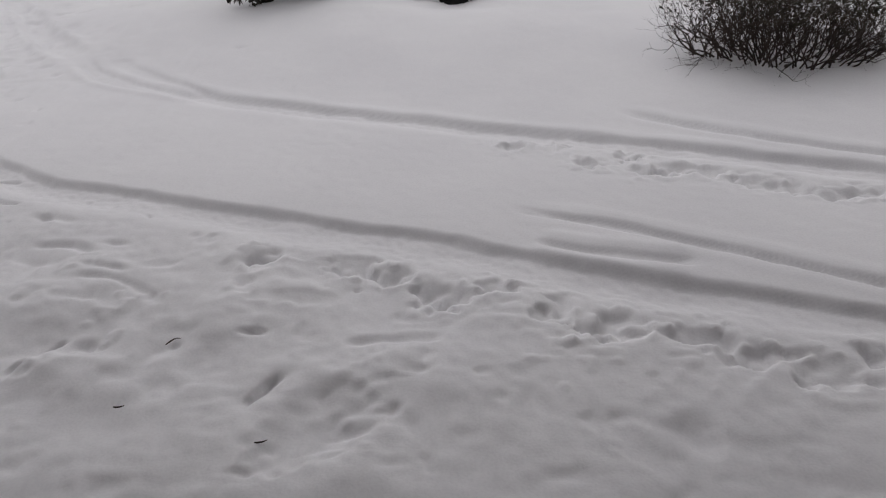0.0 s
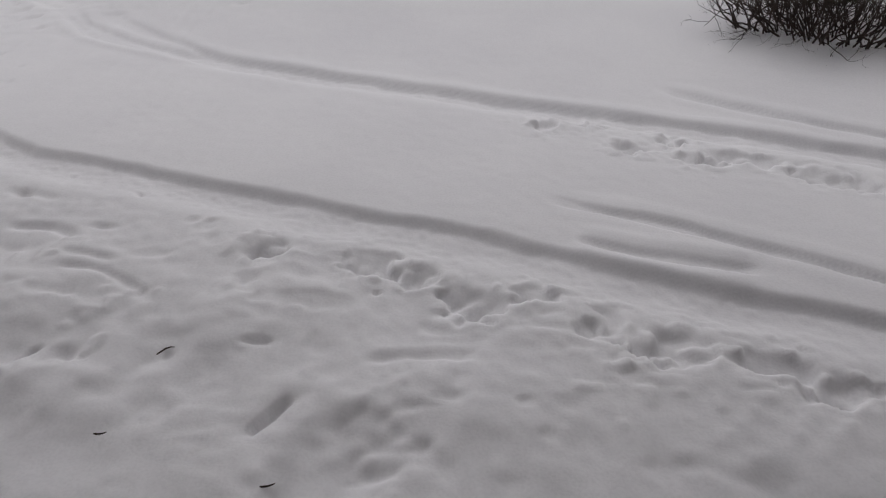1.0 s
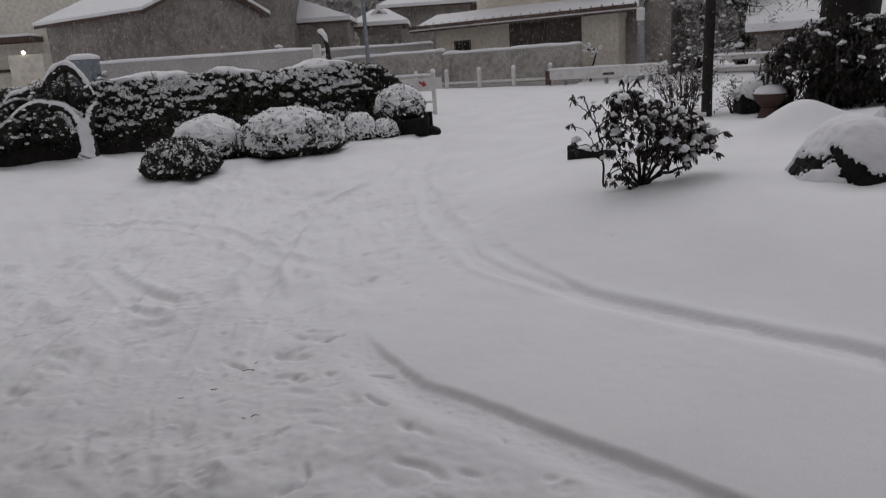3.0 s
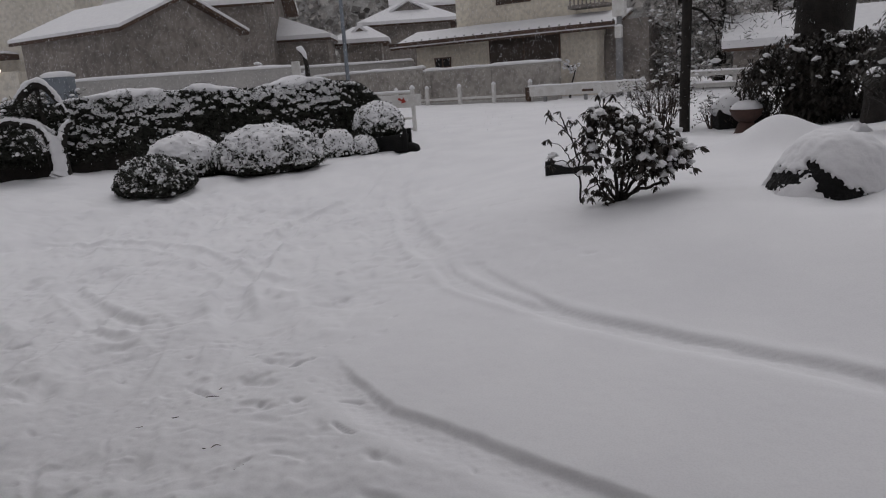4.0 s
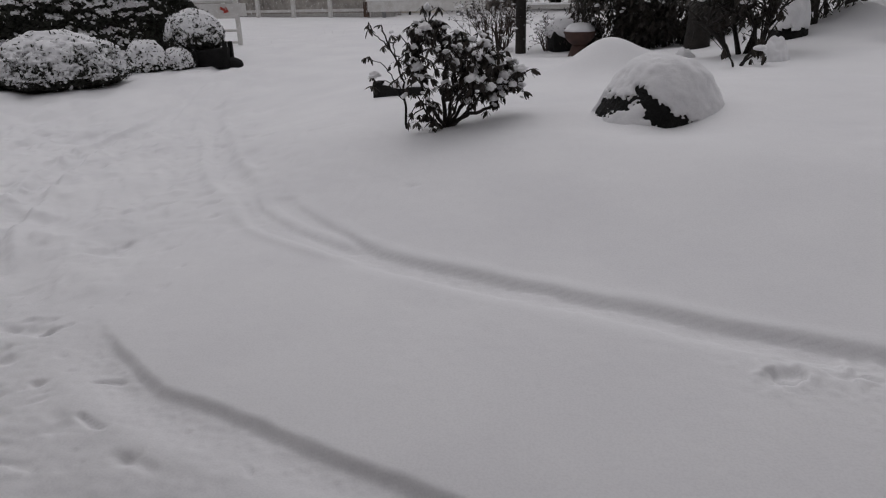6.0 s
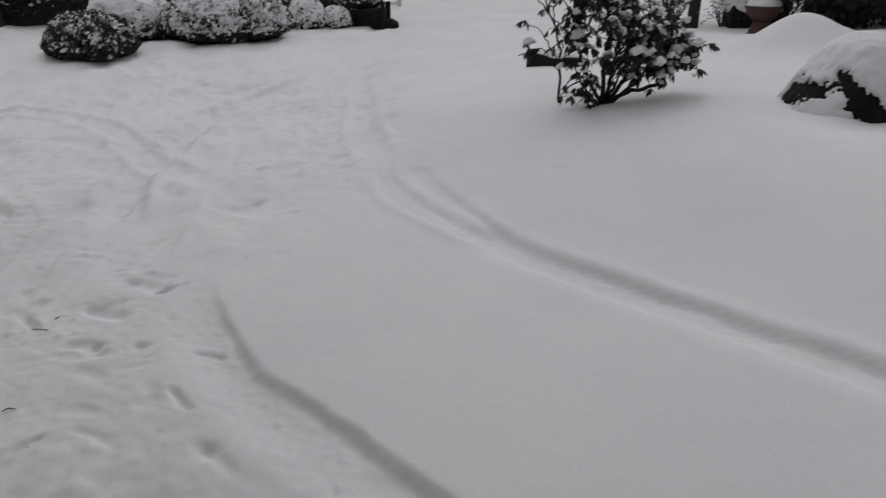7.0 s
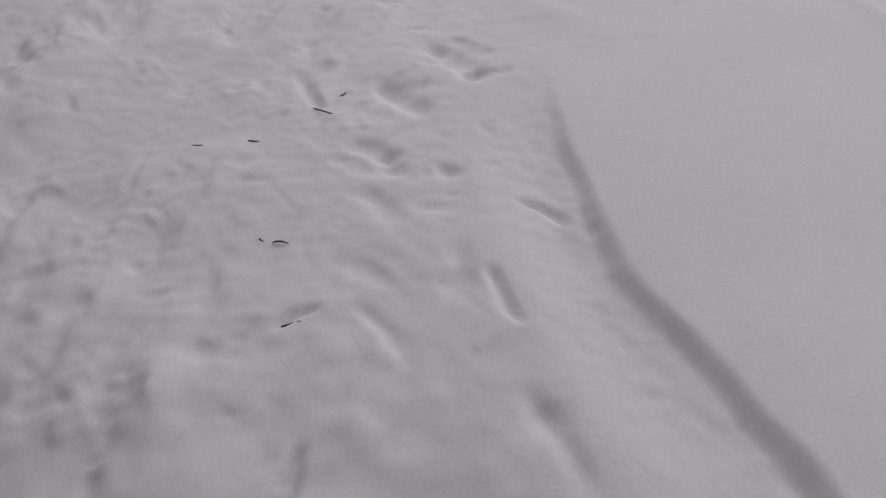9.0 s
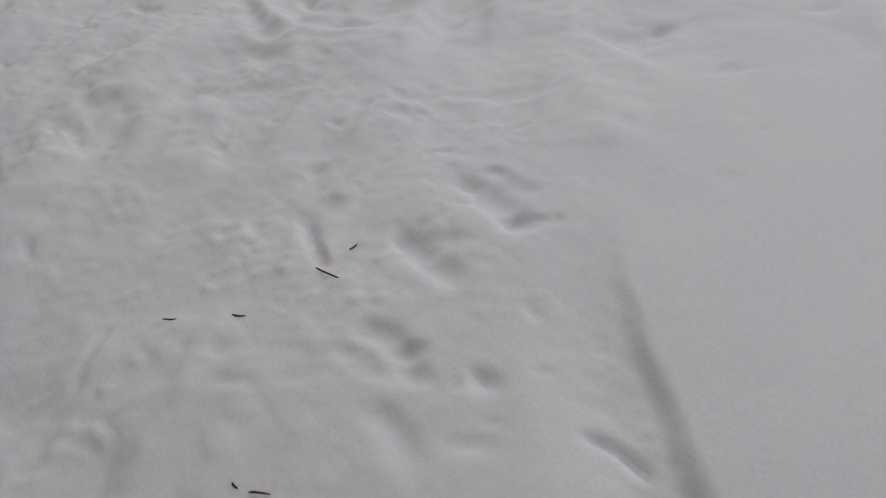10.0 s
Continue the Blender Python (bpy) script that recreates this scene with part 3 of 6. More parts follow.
    # footprints beside each rut: place, half-length and half-width
    row = [(-0.52, 2.87, 0.065, 0.05), (-0.17, 2.83, 0.10, 0.08), (0.01, 2.77, 0.075, 0.06), (0.2, 2.63, 0.102, 0.08), (0.4, 2.67, 0.093, 0.06), (0.57, 2.54, 0.09, 0.085),
           (0.68, 2.41, 0.048, 0.04), (0.81, 2.46, 0.089, 0.09), (1.05, 2.39, 0.108, 0.07), (1.19, 2.3, 0.097, 0.075), (1.38, 2.22, 0.127, 0.09), (1.59, 2.32, 0.084, 0.07)]
    beyond = [(0.49, 4.1, 0.068, 0.07), (0.7, 4.15, 0.079, 0.06), (0.88, 3.86, 0.088, 0.055), (1.08, 3.96, 0.076, 0.065), (1.15, 3.75, 0.116, 0.06), (1.38, 3.78, 0.149, 0.07),
              (1.61, 3.64, 0.132, 0.09), (1.77, 3.6, 0.103, 0.075), (1.92, 3.52, 0.132, 0.085), (2.1, 3.52, 0.105, 0.09)]
    for i, (cx, cy, p, q) in enumerate(row + beyond):
        dint(h, x, y, cx, cy, -0.25, p * 1.05, q, 0.045 * (0.75 + 0.5 * ((i * 0.618) % 1)), 0.006, i + 1, -1.3 + 0.5 * math.sin(i * 1.7), 0.0)
    slits, drags, hollows = marks()
    for i, (cx, cy, p, q, turn) in enumerate(hollows):
        dint(h, x, y, cx, cy, turn, p, q, min(0.026, 0.006 + 0.26 * min(p, q)), 0.0, i + 40, 1.9 + 0.7 * math.sin(i * 1.7), 0.58)
    dint(h, x, y, -0.12, 1.98, 0.0, 0.19, 0.18, 0.05, 0.006, 91, -0.8, 0.3)
    dint(h, x, y, -1.15, 2.32, 0.43, 0.16, 0.13, 0.03, 0.003, 93, -1.3, 0.4)
    for pts, wide, k in slits:
        rut(h, x, y, pts, half=wide, depth=0.034 * k, berm=0.003, fade_in=0.05, fade_out=0.05, edge=0.008, rough=0.6)
    for pts, wide, k in drags:
        rut(h, x, y, pts, half=wide * (0.8 if wide < 0.05 else 1.0), depth=0.020 * k * min(1.25, 0.6 + wide * 12), berm=0.0, fade_in=0.07, fade_out=0.09, edge=wide * 0.8)
    broken = 0 * x
    for cx, cy, p, q in row + beyond:
        broken = np.maximum(broken, np.exp(-((x - cx) ** 2 + (y - cy) ** 2) / 0.13 ** 2))
    h += broken * (0.010 * waves(x, y, 0.055, 81) + 0.006 * waves(x, y, 0.03, 82) + 0.016 * ss(0.2, 0.55, waves(x, y, 0.045, 83)))
    steps = np.random.default_rng(3)
    for i in range(520):
        cx, cy = steps.uniform(-9.5, 2.2), steps.uniform(0.9, 8.5)
        j = int(np.clip(np.searchsorted(gx, cx), 0, len(gx) - 1)), int(np.clip(np.searchsorted(gy, cy), 0, len(gy) - 1))
        if tread[j[1], j[0]] < 0.5:
            continue
        big = steps.random() < 0.45
        way = steps.normal(0.15 if cx > -1.2 else 0.75, 0.5)
        deep = 1.0 if cx < -2.6 else 0.6
        dint(h, x, y, cx, cy, way, steps.uniform(0.07, 0.20) if big else steps.uniform(0.02, 0.06), steps.uniform(0.028, 0.06) if big else steps.uniform(0.015, 0.03),
             deep * steps.uniform(0.007, 0.024), 0.0, i, None, steps.uniform(0.1, 0.5))
    n, k = len(gy), len(gx)
    idx = np.arange(n * k).reshape(n, k)
    f = np.stack([idx[:-1, :-1], idx[:-1, 1:], idx[1:, 1:], idx[1:, :-1]], axis=-1).reshape(-1, 4)
    v = np.stack([x, y, h], axis=-1).reshape(-1, 3)
    ob = new("ground", mesh_of("ground", v, f, SNOW, True))
    return tagged(ob, "snow-covered ground with wheel ruts and trodden footprints", "snow", kind="structure")


snowfield()


# ---- far side of the road: a frame along the garden wall ----
ROAD = pose(-10.776, 29.96, 0, 0, 0, -2.955)


def window(parent, x, y, z, w, h, name="window", frame_mat=None, pane=None):
    """A window set into a wall that faces -y of its parent: sash frame, glass, sill."""
    fr = frame_mat or BROWNWOOD
    win = part(name, box(w, 0.05, h, (x, y - 0.012, z), 0.006), pane or GLASS, parent)
    for dx, dz, sx, sz in ((0, 0, w + 0.08, 0.06), (0, h - 0.06, w + 0.08, 0.06)):
        part("frame", box(sx, 0.09, sz, (x + dx, y - 0.03, z + dz), 0.006), fr, win)
    for dx in (-w / 2, 0, w / 2):
        part("frame", box(0.06, 0.08, h - 0.12, (x + dx, y - 0.03, z + 0.06), 0.006), fr, win)
    return win


def snow_slab(w, d, t, at, seed=0, slope=0.0, cells=0.25):
    """A rounded, uneven layer of snow, w by d, on a plane that rises by slope towards +y."""
    nx, ny = max(3, int(w / cells)), max(3, int(d / cells))
    xs, ys = np.linspace(-w / 2, w / 2, nx + 1), np.linspace(-d / 2, d / 2, ny + 1)
    x, y = np.meshgrid(xs, ys)
    ed = np.minimum(np.minimum(w / 2 - np.abs(x), d / 2 - np.abs(y)), t * 1.2) / (t * 1.2)
    top = t * (0.35 + 0.65 * np.sqrt(np.clip(ed, 0, 1))) + 0.18 * t * waves(x + seed * 5.3, y, 0.7, 31) + at[2] + slope * y
    low = slope * y + at[2] - 0.01
    jx = x + np.where(np.abs(np.abs(x) - w / 2) < 1e-6, 0.25 * t * waves(x + seed, y + 3, 0.5, 33), 0)
    jy = y + np.where(np.abs(np.abs(y) - d / 2) < 1e-6, 0.35 * t * waves(x + seed, y + 8, 0.45, 34), 0)
    n = x.size
    v = np.concatenate([np.stack([jx + at[0], jy + at[1], top], -1).reshape(-1, 3), np.stack([x + at[0], y + at[1], low], -1).reshape(-1, 3)])
    idx = np.arange(n).reshape(ny + 1, nx + 1)
    q = np.stack([idx[:-1, :-1], idx[:-1, 1:], idx[1:, 1:], idx[1:, :-1]], -1).reshape(-1, 4)
    rim = np.concatenate([idx[0], idx[1:, -1], idx[-1, -2::-1], idx[-2:0:-1, 0]])
    nxt = np.roll(rim, -1)
    side = np.stack([rim + n, nxt + n, nxt, rim], -1)
    return mesh_of("snow", v, np.concatenate([q, q[:, ::-1] + n, side]), SNOW_CAP, True)


def house_across():
    h = thing("house", ROAD @ pose(-3.8, 2.0, 0.5), "two-storey beige stucco house with a snow-covered pent roof", "house")
    part("wall", box(9.4, 6.5, 2.95, (0.0, 3.25, 0), 0.02), BEIGE, h)
    part("upper_wall", box(6.4, 4.8, 3.1, (0.0, 3.95, 2.95), 0.02), BEIGE, h)
    roof = part("pent_roof", box(11.5, 2.45, 0.12, (0.0, 0.35, 0), 0.02), BROWNWOOD, h, "brown pent roof under snow")
    roof.matrix_local = pose(0.05, 0.05, 2.93, 17.5)
    part("snow", snow_slab(11.45, 2.5, 0.13, (0, 0.35, 0.12), 1), None, roof)
    part("fascia", box(11.5, 0.06, 0.16, (0.05, -0.86, 2.82), 0.01), BROWNWOOD, h)
    for k in range(24):
        guard = part("snow_guard", box(0.07, 0.05, 0.10, (-5.5 + 0.48 * k, -0.45, 0.20), 0.01), METAL, roof)
    window(h, 1.25, 0.0, 1.66, 3.5, 1.12, pane=SHUTTER)
    window(h, -3.15, 0.0, 1.66, 0.86, 0.5)
    window(h, 0.02, 1.55, 4.4, 1.75, 1.0, pane=SHUTTER)
    top = part("roof", prism([(-3.9, 0), (0, 1.5), (3.9, 0), (3.9, 0.15), (0, 1.68), (-3.9, 0.15)], 0.9, 7.0), BROWNWOOD, h)
    top.matrix_local = pose(0, 0, 6.02)
    part("snow", prism([(-3.95, 0.14), (0, 1.67), (3.95, 0.14), (3.92, 0.28), (0, 1.83), (-3.92, 0.28)], 0.85, 7.05, 0.03), SNOW_CAP, top, smooth=True)
    door = part("doorway", box(0.75, 0.12, 2.5, (5.1, 0.9, 0.0), 0.01), DARKWALL, h, "dark recessed doorway")
    part("porch_wall", box(1.9, 4.5, 3.1, (5.7, 3.2, 0), 0.02), DARKWALL, h)
    bal = part("balcony", box(1.7, 1.0, 0.14, (4.0, 1.1, 3.75), 0.01), DARKWALL, h)
    for k in range(9):
        part("baluster", box(0.05, 0.05, 0.9, (3.25 + 0.19 * k, 0.65, 3.9), 0.004), DARKWALL, bal)
    part("rail", box(1.75, 0.08, 0.07, (4.0, 0.65, 4.8), 0.01), DARKWALL, bal)


def block_wall(x0, x1, top, name, off=0.0, snow=0.14):
    w = thing(name, ROAD @ pose((x0 + x1) / 2, off, 0.35), "weathered grey block garden wall capped with snow", "wall", kind="structure")
    ln = x1 - x0
    part("wall_body", box(ln, 0.16, top - 0.35 - 0.06, (0, 0, 0), 0.01), BLOCK, w)
    part("coping", box(ln + 0.04, 0.24, 0.06, (0, 0, top - 0.41), 0.012), CONCRETE, w)
    part("snow", snow_slab(ln + 0.04, 0.27, snow, (0, 0, top - 0.35), x0, cells=0.12), None, w)
    pier = x0
    while pier < x1:
        part("pier", box(0.30, 0.05, top - 0.42, (pier - (x0 + x1) / 2 + 0.2, -0.10, 0), 0.01), BLOCK, w)
        pier += 3.2
    return w


def white_fence():
    f = thing("fence", ROAD @ pose(-4.0, -1.5, 0.52), "low white roadside fence of posts and one rail", "fence")
    for k in range(-5, 3):
        p = part("post", box(0.14, 0.14, 0.80, (k * 1.68, 0, -0.05), 0.02), WHITE_PAINT, f)
        cap = lathe([(0.09, 0.0), (0.095, 0.03), (0.06, 0.09), (0.015, 0.12)], 12)
        part("cap", cap, SNOW_CAP, p, "snow cap", True).matrix_local = pose(k * 1.68, 0, 0.75)
    for z in (0.2,):
        part("rail", box(13.5, 0.07, 0.10, (-2.4, 0.0, z), 0.015), WHITE_PAINT, f)
    part("kerb", box(13.5, 0.2, 0.20, (-2.4, 0.35, -0.08), 0.02), CONCRETE, f, "dark wet kerb")


def guard_beam():
    b = thing("roadside_barrier", ROAD @ pose(1.8, -1.8, 0.60), "white horizontal roadside barrier board with snow on its top", "barrier")
    part("board", box(4.75, 0.09, 0.40, (0, 0, 0.1), 0.02), WHITE_PAINT, b)
    part("end_post", box(0.18, 0.18, 0.55, (-2.4, 0.02, -0.08), 0.02), BROWNWOOD, b, "brown end post")
    for x in (-1.7, 0.0, 1.7):
        part("post", box(0.12, 0.12, 0.5, (x, 0.12, -0.12), 0.015), METAL, b)
    part("plate", box(0.45, 0.02, 0.09, (0.15, -0.052, 0.2), 0.004), BROWNWOOD, b, "small brown plate")
    part("snow", snow_slab(4.75, 0.14, 0.06, (0, 0, 0.5), 4, cells=0.1), None, b)


def utility_post():
    p = thing("utility_post", ROAD @ pose(2.75, -0.5, 0.45), "grey roadside post with two snow-capped boxes", "post")
    part("pole", lathe([(0.14, 0), (0.14, 2.2), (0.10, 2.25), (0.10, 6.5)], 14), METAL, p, smooth=True)
    upper = part("meter_box", box(0.50, 0.32, 0.72, (0.05, -0.12, 3.05), 0.05), WHITE_PAINT, p)
    part("snow", snow_slab(0.5, 0.32, 0.14, (0.05, -0.12, 3.77), 2, cells=0.06), None, upper)
    lower = part("junction_box", box(0.27, 0.22, 0.42, (0.02, -0.12, 2.26), 0.03), WHITE_PAINT, p)
    part("snow", snow_slab(0.27, 0.22, 0.08, (0.02, -0.12, 2.68), 3, cells=0.05), None, lower)


house_across()
block_wall(-13.6, -6.74, 2.20, "wall_west")
block_wall(-6.72, 0.05, 2.04, "wall_garden")
white_fence()
guard_beam()
utility_post()

# ---- left distance: a frame square to the drive ----
SIDE = pose(-21.52, 17.14, 0, 0, 0, 31.4)


def gabled(name, m, wide, deep, eave, rise, over, mat, label, snow=0.16, ridge_along_x=True, roofmat=None):
    """A plain gabled building, its front along x at y = 0, with an overhanging roof under snow."""
    h = thing(name, m, label, "building")
    if ridge_along_x:
        sec = [(0, 0), (0, eave), (deep / 2, eave + rise), (deep, eave), (deep, 0)]
        wall = prism(sec, -wide / 2, wide / 2)
        bmesh.ops.rotate(wall, verts=wall.verts, cent=(0, 0, 0), matrix=Matrix.Rotation(radians(90), 3, "Z"))
        span, ln = deep, wide
    else:
        wall = prism([(-wide / 2, 0), (-wide / 2, eave), (0, eave + rise), (wide / 2, eave), (wide / 2, 0)], 0, deep)
        span, ln = wide, deep
    bmesh.ops.recalc_face_normals(wall, faces=wall.faces)
    part("wall", wall, mat, h)
    half, k = span / 2 + over, rise / (span / 2)
    drop = over * k
    def shell(t0, t1, ext):
        s = half + ext
        sec = [(-s, -drop - ext * k + t0), (0, rise + t0), (s, -drop - ext * k + t0), (s, -drop - ext * k + t1), (0, rise + t1), (-s, -drop - ext * k + t1)]
        bm = prism(sec, -ln / 2 - over - ext, ln / 2 + over + ext, 0.02)
        if ridge_along_x:
            bmesh.ops.rotate(bm, verts=bm.verts, cent=(0, 0, 0), matrix=Matrix.Rotation(radians(90), 3, "Z"))
        bmesh.ops.translate(bm, verts=bm.verts, vec=(0, deep / 2, eave))
        bmesh.ops.recalc_face_normals(bm, faces=bm.faces)
        return bm
    roof = part("roof", shell(0.004, 0.13, 0), roofmat or BROWNWOOD, h)
    part("snow", shell(0.134, 0.134 + snow, 0.02), SNOW_CAP, roof)
    return h


def hipped(name, m, wide, deep, eave, rise, ridge, over, label, shift=0.0):
    """A house with a hipped roof: ridge is the ridge's share of the width, shift moves the ridge's end to the left."""
    h = thing(name, m, label, "building")
    part("wall", box(wide, deep, eave, (0, deep / 2, 0), 0.02), DARKWALL, h)
    a, b = wide / 2 + over, deep / 2 + over
    def shell(low, high, grow):
        bm = bmesh.new()
        x0, x1 = -wide * ridge / 2 - shift / 2, wide * ridge / 2 - shift / 2
        rows = []
        for z in (low, high):
            q = [bm.verts.new(p) for p in ((-a - grow, -over - grow, eave - 0.1 + z), (a + grow, -over - grow, eave - 0.1 + z), (a + grow, deep + over + grow, eave - 0.1 + z), (-a - grow, deep + over + grow, eave - 0.1 + z),
                                           (x0, deep / 2, eave + rise + z), (x1, deep / 2, eave + rise + z))]
            rows.append(q)
            for ring in ((0, 1, 5, 4), (1, 2, 5), (2, 3, 4, 5), (3, 0, 4)):
                bm.faces.new([q[k] for k in (ring if z == high else ring[::-1])])
        for k in range(4):
            j = (k + 1) % 4
            bm.faces.new((rows[0][k], rows[0][j], rows[1][j], rows[1][k]))
        return bm
    roof = part("roof", shell(0.0, 0.12, 0.0), BROWNWOOD, h)
    part("snow", shell(0.123, 0.36, 0.03), SNOW_CAP, roof)
    if ridge > 0.2:
        g = part("gable", prism([(-wide * 0.20, 0), (0, 0.55 * rise), (wide * 0.20, 0)], deep * 0.22, deep * 0.5), DARKWALL, h)
        g.matrix_local = pose(0, 0, eave + 0.75 * rise)
        part("snow", prism([(-wide * 0.25, -0.06), (0, 0.55 * rise), (wide * 0.25, -0.06), (wide * 0.25, 0.12), (0, 0.55 * rise + 0.2), (-wide * 0.25, 0.12)], deep * 0.18, deep * 0.5), SNOW_CAP, g)
    return h


def snow_laden(m, h, seed, where="behind the wall", group="young trees behind the wall"):
    """A thin young tree whose few bent twigs carry lumps of snow."""
    t = thing("tree", m, "thin young tree bent under lumps of snow " + where, "tree", group)
    r = np.random.default_rng(seed)
    out, tips = Bundle(), []
    branches(r, (0, 0, 0), (0.05, 0, 1), h * 0.75, 0.05, 0, out, tips, 0.2, (2, 2), 6)
    part("trunk", out.mesh("trunk", BARK, True), parent=t)
    fork, ends = Bundle(), []
    for k in range(7):
        a = r.uniform(0, 6.28)
        branches(r, (0.05, 0, h * r.uniform(0.55, 0.78)), (math.cos(a), math.sin(a), 0.7), h * 0.14, 0.02, 1, fork, ends, 0.6, (2, 2), 5)
    limb = fork.mesh("limbs", BARK, True)
    limb["many"] = True
    part("limbs", limb, parent=t)
    c = np.array([p[:] for p, _ in ends])
    c = np.concatenate([c, c * 0.93 + 0.02, c * np.array([0.6, 0.6, 0.96])])
    part("snow", scattered("snow", LUMP_V, LUMP_F, c, turns(r, len(c), np.tile([0, 0, 1.0], (len(c), 1)), 0.3, (0.046 * h, 0.036 * h, 0.025 * h), 0.5), SNOW_CAP, True), parent=t)


def left_distance():
    # the near corner of the dark gabled building points at the drive
    g = gabled("outbuilding", pose(-24.6, 17.55, 0.3), 5.9, 5.4, 3.72, 1.12, 0.3, DARKWALL, "dark boarded outbuilding with a snow-covered gabled roof", 0.12)
    house = gabled("house", SIDE @ pose(-9.9, 10.5, 0.4), 8.2, 7.0, 8.2, 2.0, 0.5, PALE, "pale rendered house with brown trim behind the outbuilding", 0.2, False)
    window(house, 1.6, 0.0, 6.5, 1.9, 1.1)
    window(house, 3.5, 0.0, 6.5, 1.0, 1.0)
    window(house, -2.3, 0.0, 4.4, 0.9, 1.2)
    window(house, -1.1, 0.0, 4.6, 0.4, 1.1)
    pent = part("pent_roof", box(6.2, 1.2, 0.25, (-2.0, -0.6, 3.5), 0.03), BROWNWOOD, house, "brown pent roof")
    part("snow", snow_slab(6.2, 1.2, 0.15, (-2.0, -0.6, 3.75), 6), None, pent)
    wing = part("wing", box(3.0, 4.0, 6.2, (-4.6, 0.4, 0), 0.02), PALE, house)
    part("snow", snow_slab(3.4, 4.4, 0.25, (-4.6, 0.4, 6.3), 8), None, wing)
    part("eaves", box(3.4, 4.4, 0.14, (-4.6, 0.4, 6.16), 0.02), BROWNWOOD, wing)
    window(house, -4.4, -1.6, 4.2, 1.1, 1.1)
    porch = part("porch", box(1.6, 0.8, 2.9, (0.87, -1.1, 0), 0.03), PALE, house)
    part("sill", box(6.4, 0.12, 0.14, (-2.0, -0.1, 2.2), 0.02), BROWNWOOD, house)
    bulb = part("wall_lamp", lathe([(0.03, -0.08), (0.08, -0.04), (0.09, 0.0), (0.08, 0.05), (0.03, 0.08)], 10), GLOW, house, "small lit lamp", True)
    bulb.matrix_local = pose(0.87, -1.56, 2.99)
    for u, d, h, sd in ((4.4, 0.9, 2.75, 301), (5.35, 1.4, 2.45, 302), (5.75, 1.2, 2.3, 303)):
        snow_laden(SIDE @ pose(u, d, 0.25), h, sd)
    gabled("house", SIDE @ pose(-1.5, 14.0, 0.4), 7.4, 6.0, 6.05, 2.1, 0.75, DARKWALL, "dark timber house with a broad snow-covered roof", 0.22)
    hipped("house", SIDE @ pose(3.3, 17.0, 0.4), 3.4, 3.4, 3.95, 1.3, 0.02, 0.2, "low dark house with a hipped roof under snow", 3.3)
    hipped("house", SIDE @ pose(9.6, 30.0, 0.4), 6.0, 5.0, 5.4, 1.3, 0.35, 0.8, "old house, wide hipped roof and small gable under thick snow")
    hipped("house", SIDE @ pose(6.5, 21.0, 0.4), 2.6, 2.6, 3.75, 0.75, 0.35, 0.5, "small old house with a hipped roof under snow")
    gabled("house", SIDE @ pose(12.4, 44.0, 0.6), 8.0, 6.0, 8.2, 2.8, 0.7, DARKWALL, "tall old house with a large snow-covered roof", 0.3)
    w = thing("wall_north", SIDE @ pose(4.2, -1.0, 0.2), "low smooth grey concrete wall with a thin cap of snow", "wall", kind="structure")
    part("wall_body", box(8.5, 0.18, 2.14, (-2.45, 0, 0), 0.01), CONCRETE, w)
    part("snow", snow_slab(8.5, 0.26, 0.10, (-2.45, 0, 2.14), 9, cells=0.12), None, w)
    part("pier", box(0.24, 0.3, 2.30, (1.85, 0.0, 0), 0.02), WHITE_PAINT, w, "white end pier")
    w = thing("wall_behind", SIDE @ pose(6.3, 14.0, 0.2), "grey garden wall with snow along its top", "wall", kind="structure")
    part("wall_body", box(7.0, 0.18, 2.5, (0, 0, 0), 0.01), CONCRETE, w)
    part("snow", snow_slab(7.0, 0.3, 0.14, (0, 0, 2.5), 9, cells=0.15), None, w)
    c = thing("cabinet", SIDE @ pose(-0.62, -3.0, 0.25), "blue-grey steel street cabinet with snow on top", "cabinet")
    part("body", box(0.72, 0.5, 2.2, (0, 0, 0), 0.03), BLUEGREY, c)
    part("door", box(0.6, 0.03, 1.9, (0, -0.262, 0.15), 0.01), BLUEGREY, c)
    part("snow", snow_slab(0.76, 0.54, 0.16, (0, 0, 2.2), 2, cells=0.08), None, c)
    lamp = thing("street_lamp", SIDE @ pose(6.5, -1.6, 0.25), "dark curved lamp post carrying a strip of snow", "lamp")
    v, f = tube([(0, 0, 0), (0, 0, 1.7), (0.0, 0, 2.1), (-0.06, 0, 2.4), (-0.2, 0, 2.55)], [0.09, 0.08, 0.07, 0.06, 0.04], 8)
    part("pole", mesh_of("pole", v, f, BARK, True), parent=lamp)
    v, f = tube([(0.02, 0, 2.0), (-0.05, 0, 2.46), (-0.16, 0, 2.62), (-0.26, 0, 2.62)], [0.02, 0.08, 0.10, 0.05], 8)
    part("snow", mesh_of("snow", v, f, SNOW_CAP, True), parent=lamp)
    pole = thing("utility_pole", SIDE @ pose(7.55, 0.5, 0.3), "slim grey utility pole behind the wall", "pole")
    part("pole", lathe([(0.075, 0), (0.055, 6.5)], 10), BLUEGREY, pole, smooth=True)


left_distance()
snow_laden(ROAD @ pose(0.40, 0.1, 0.45), 1.75, 311, "by the garden wall", "")


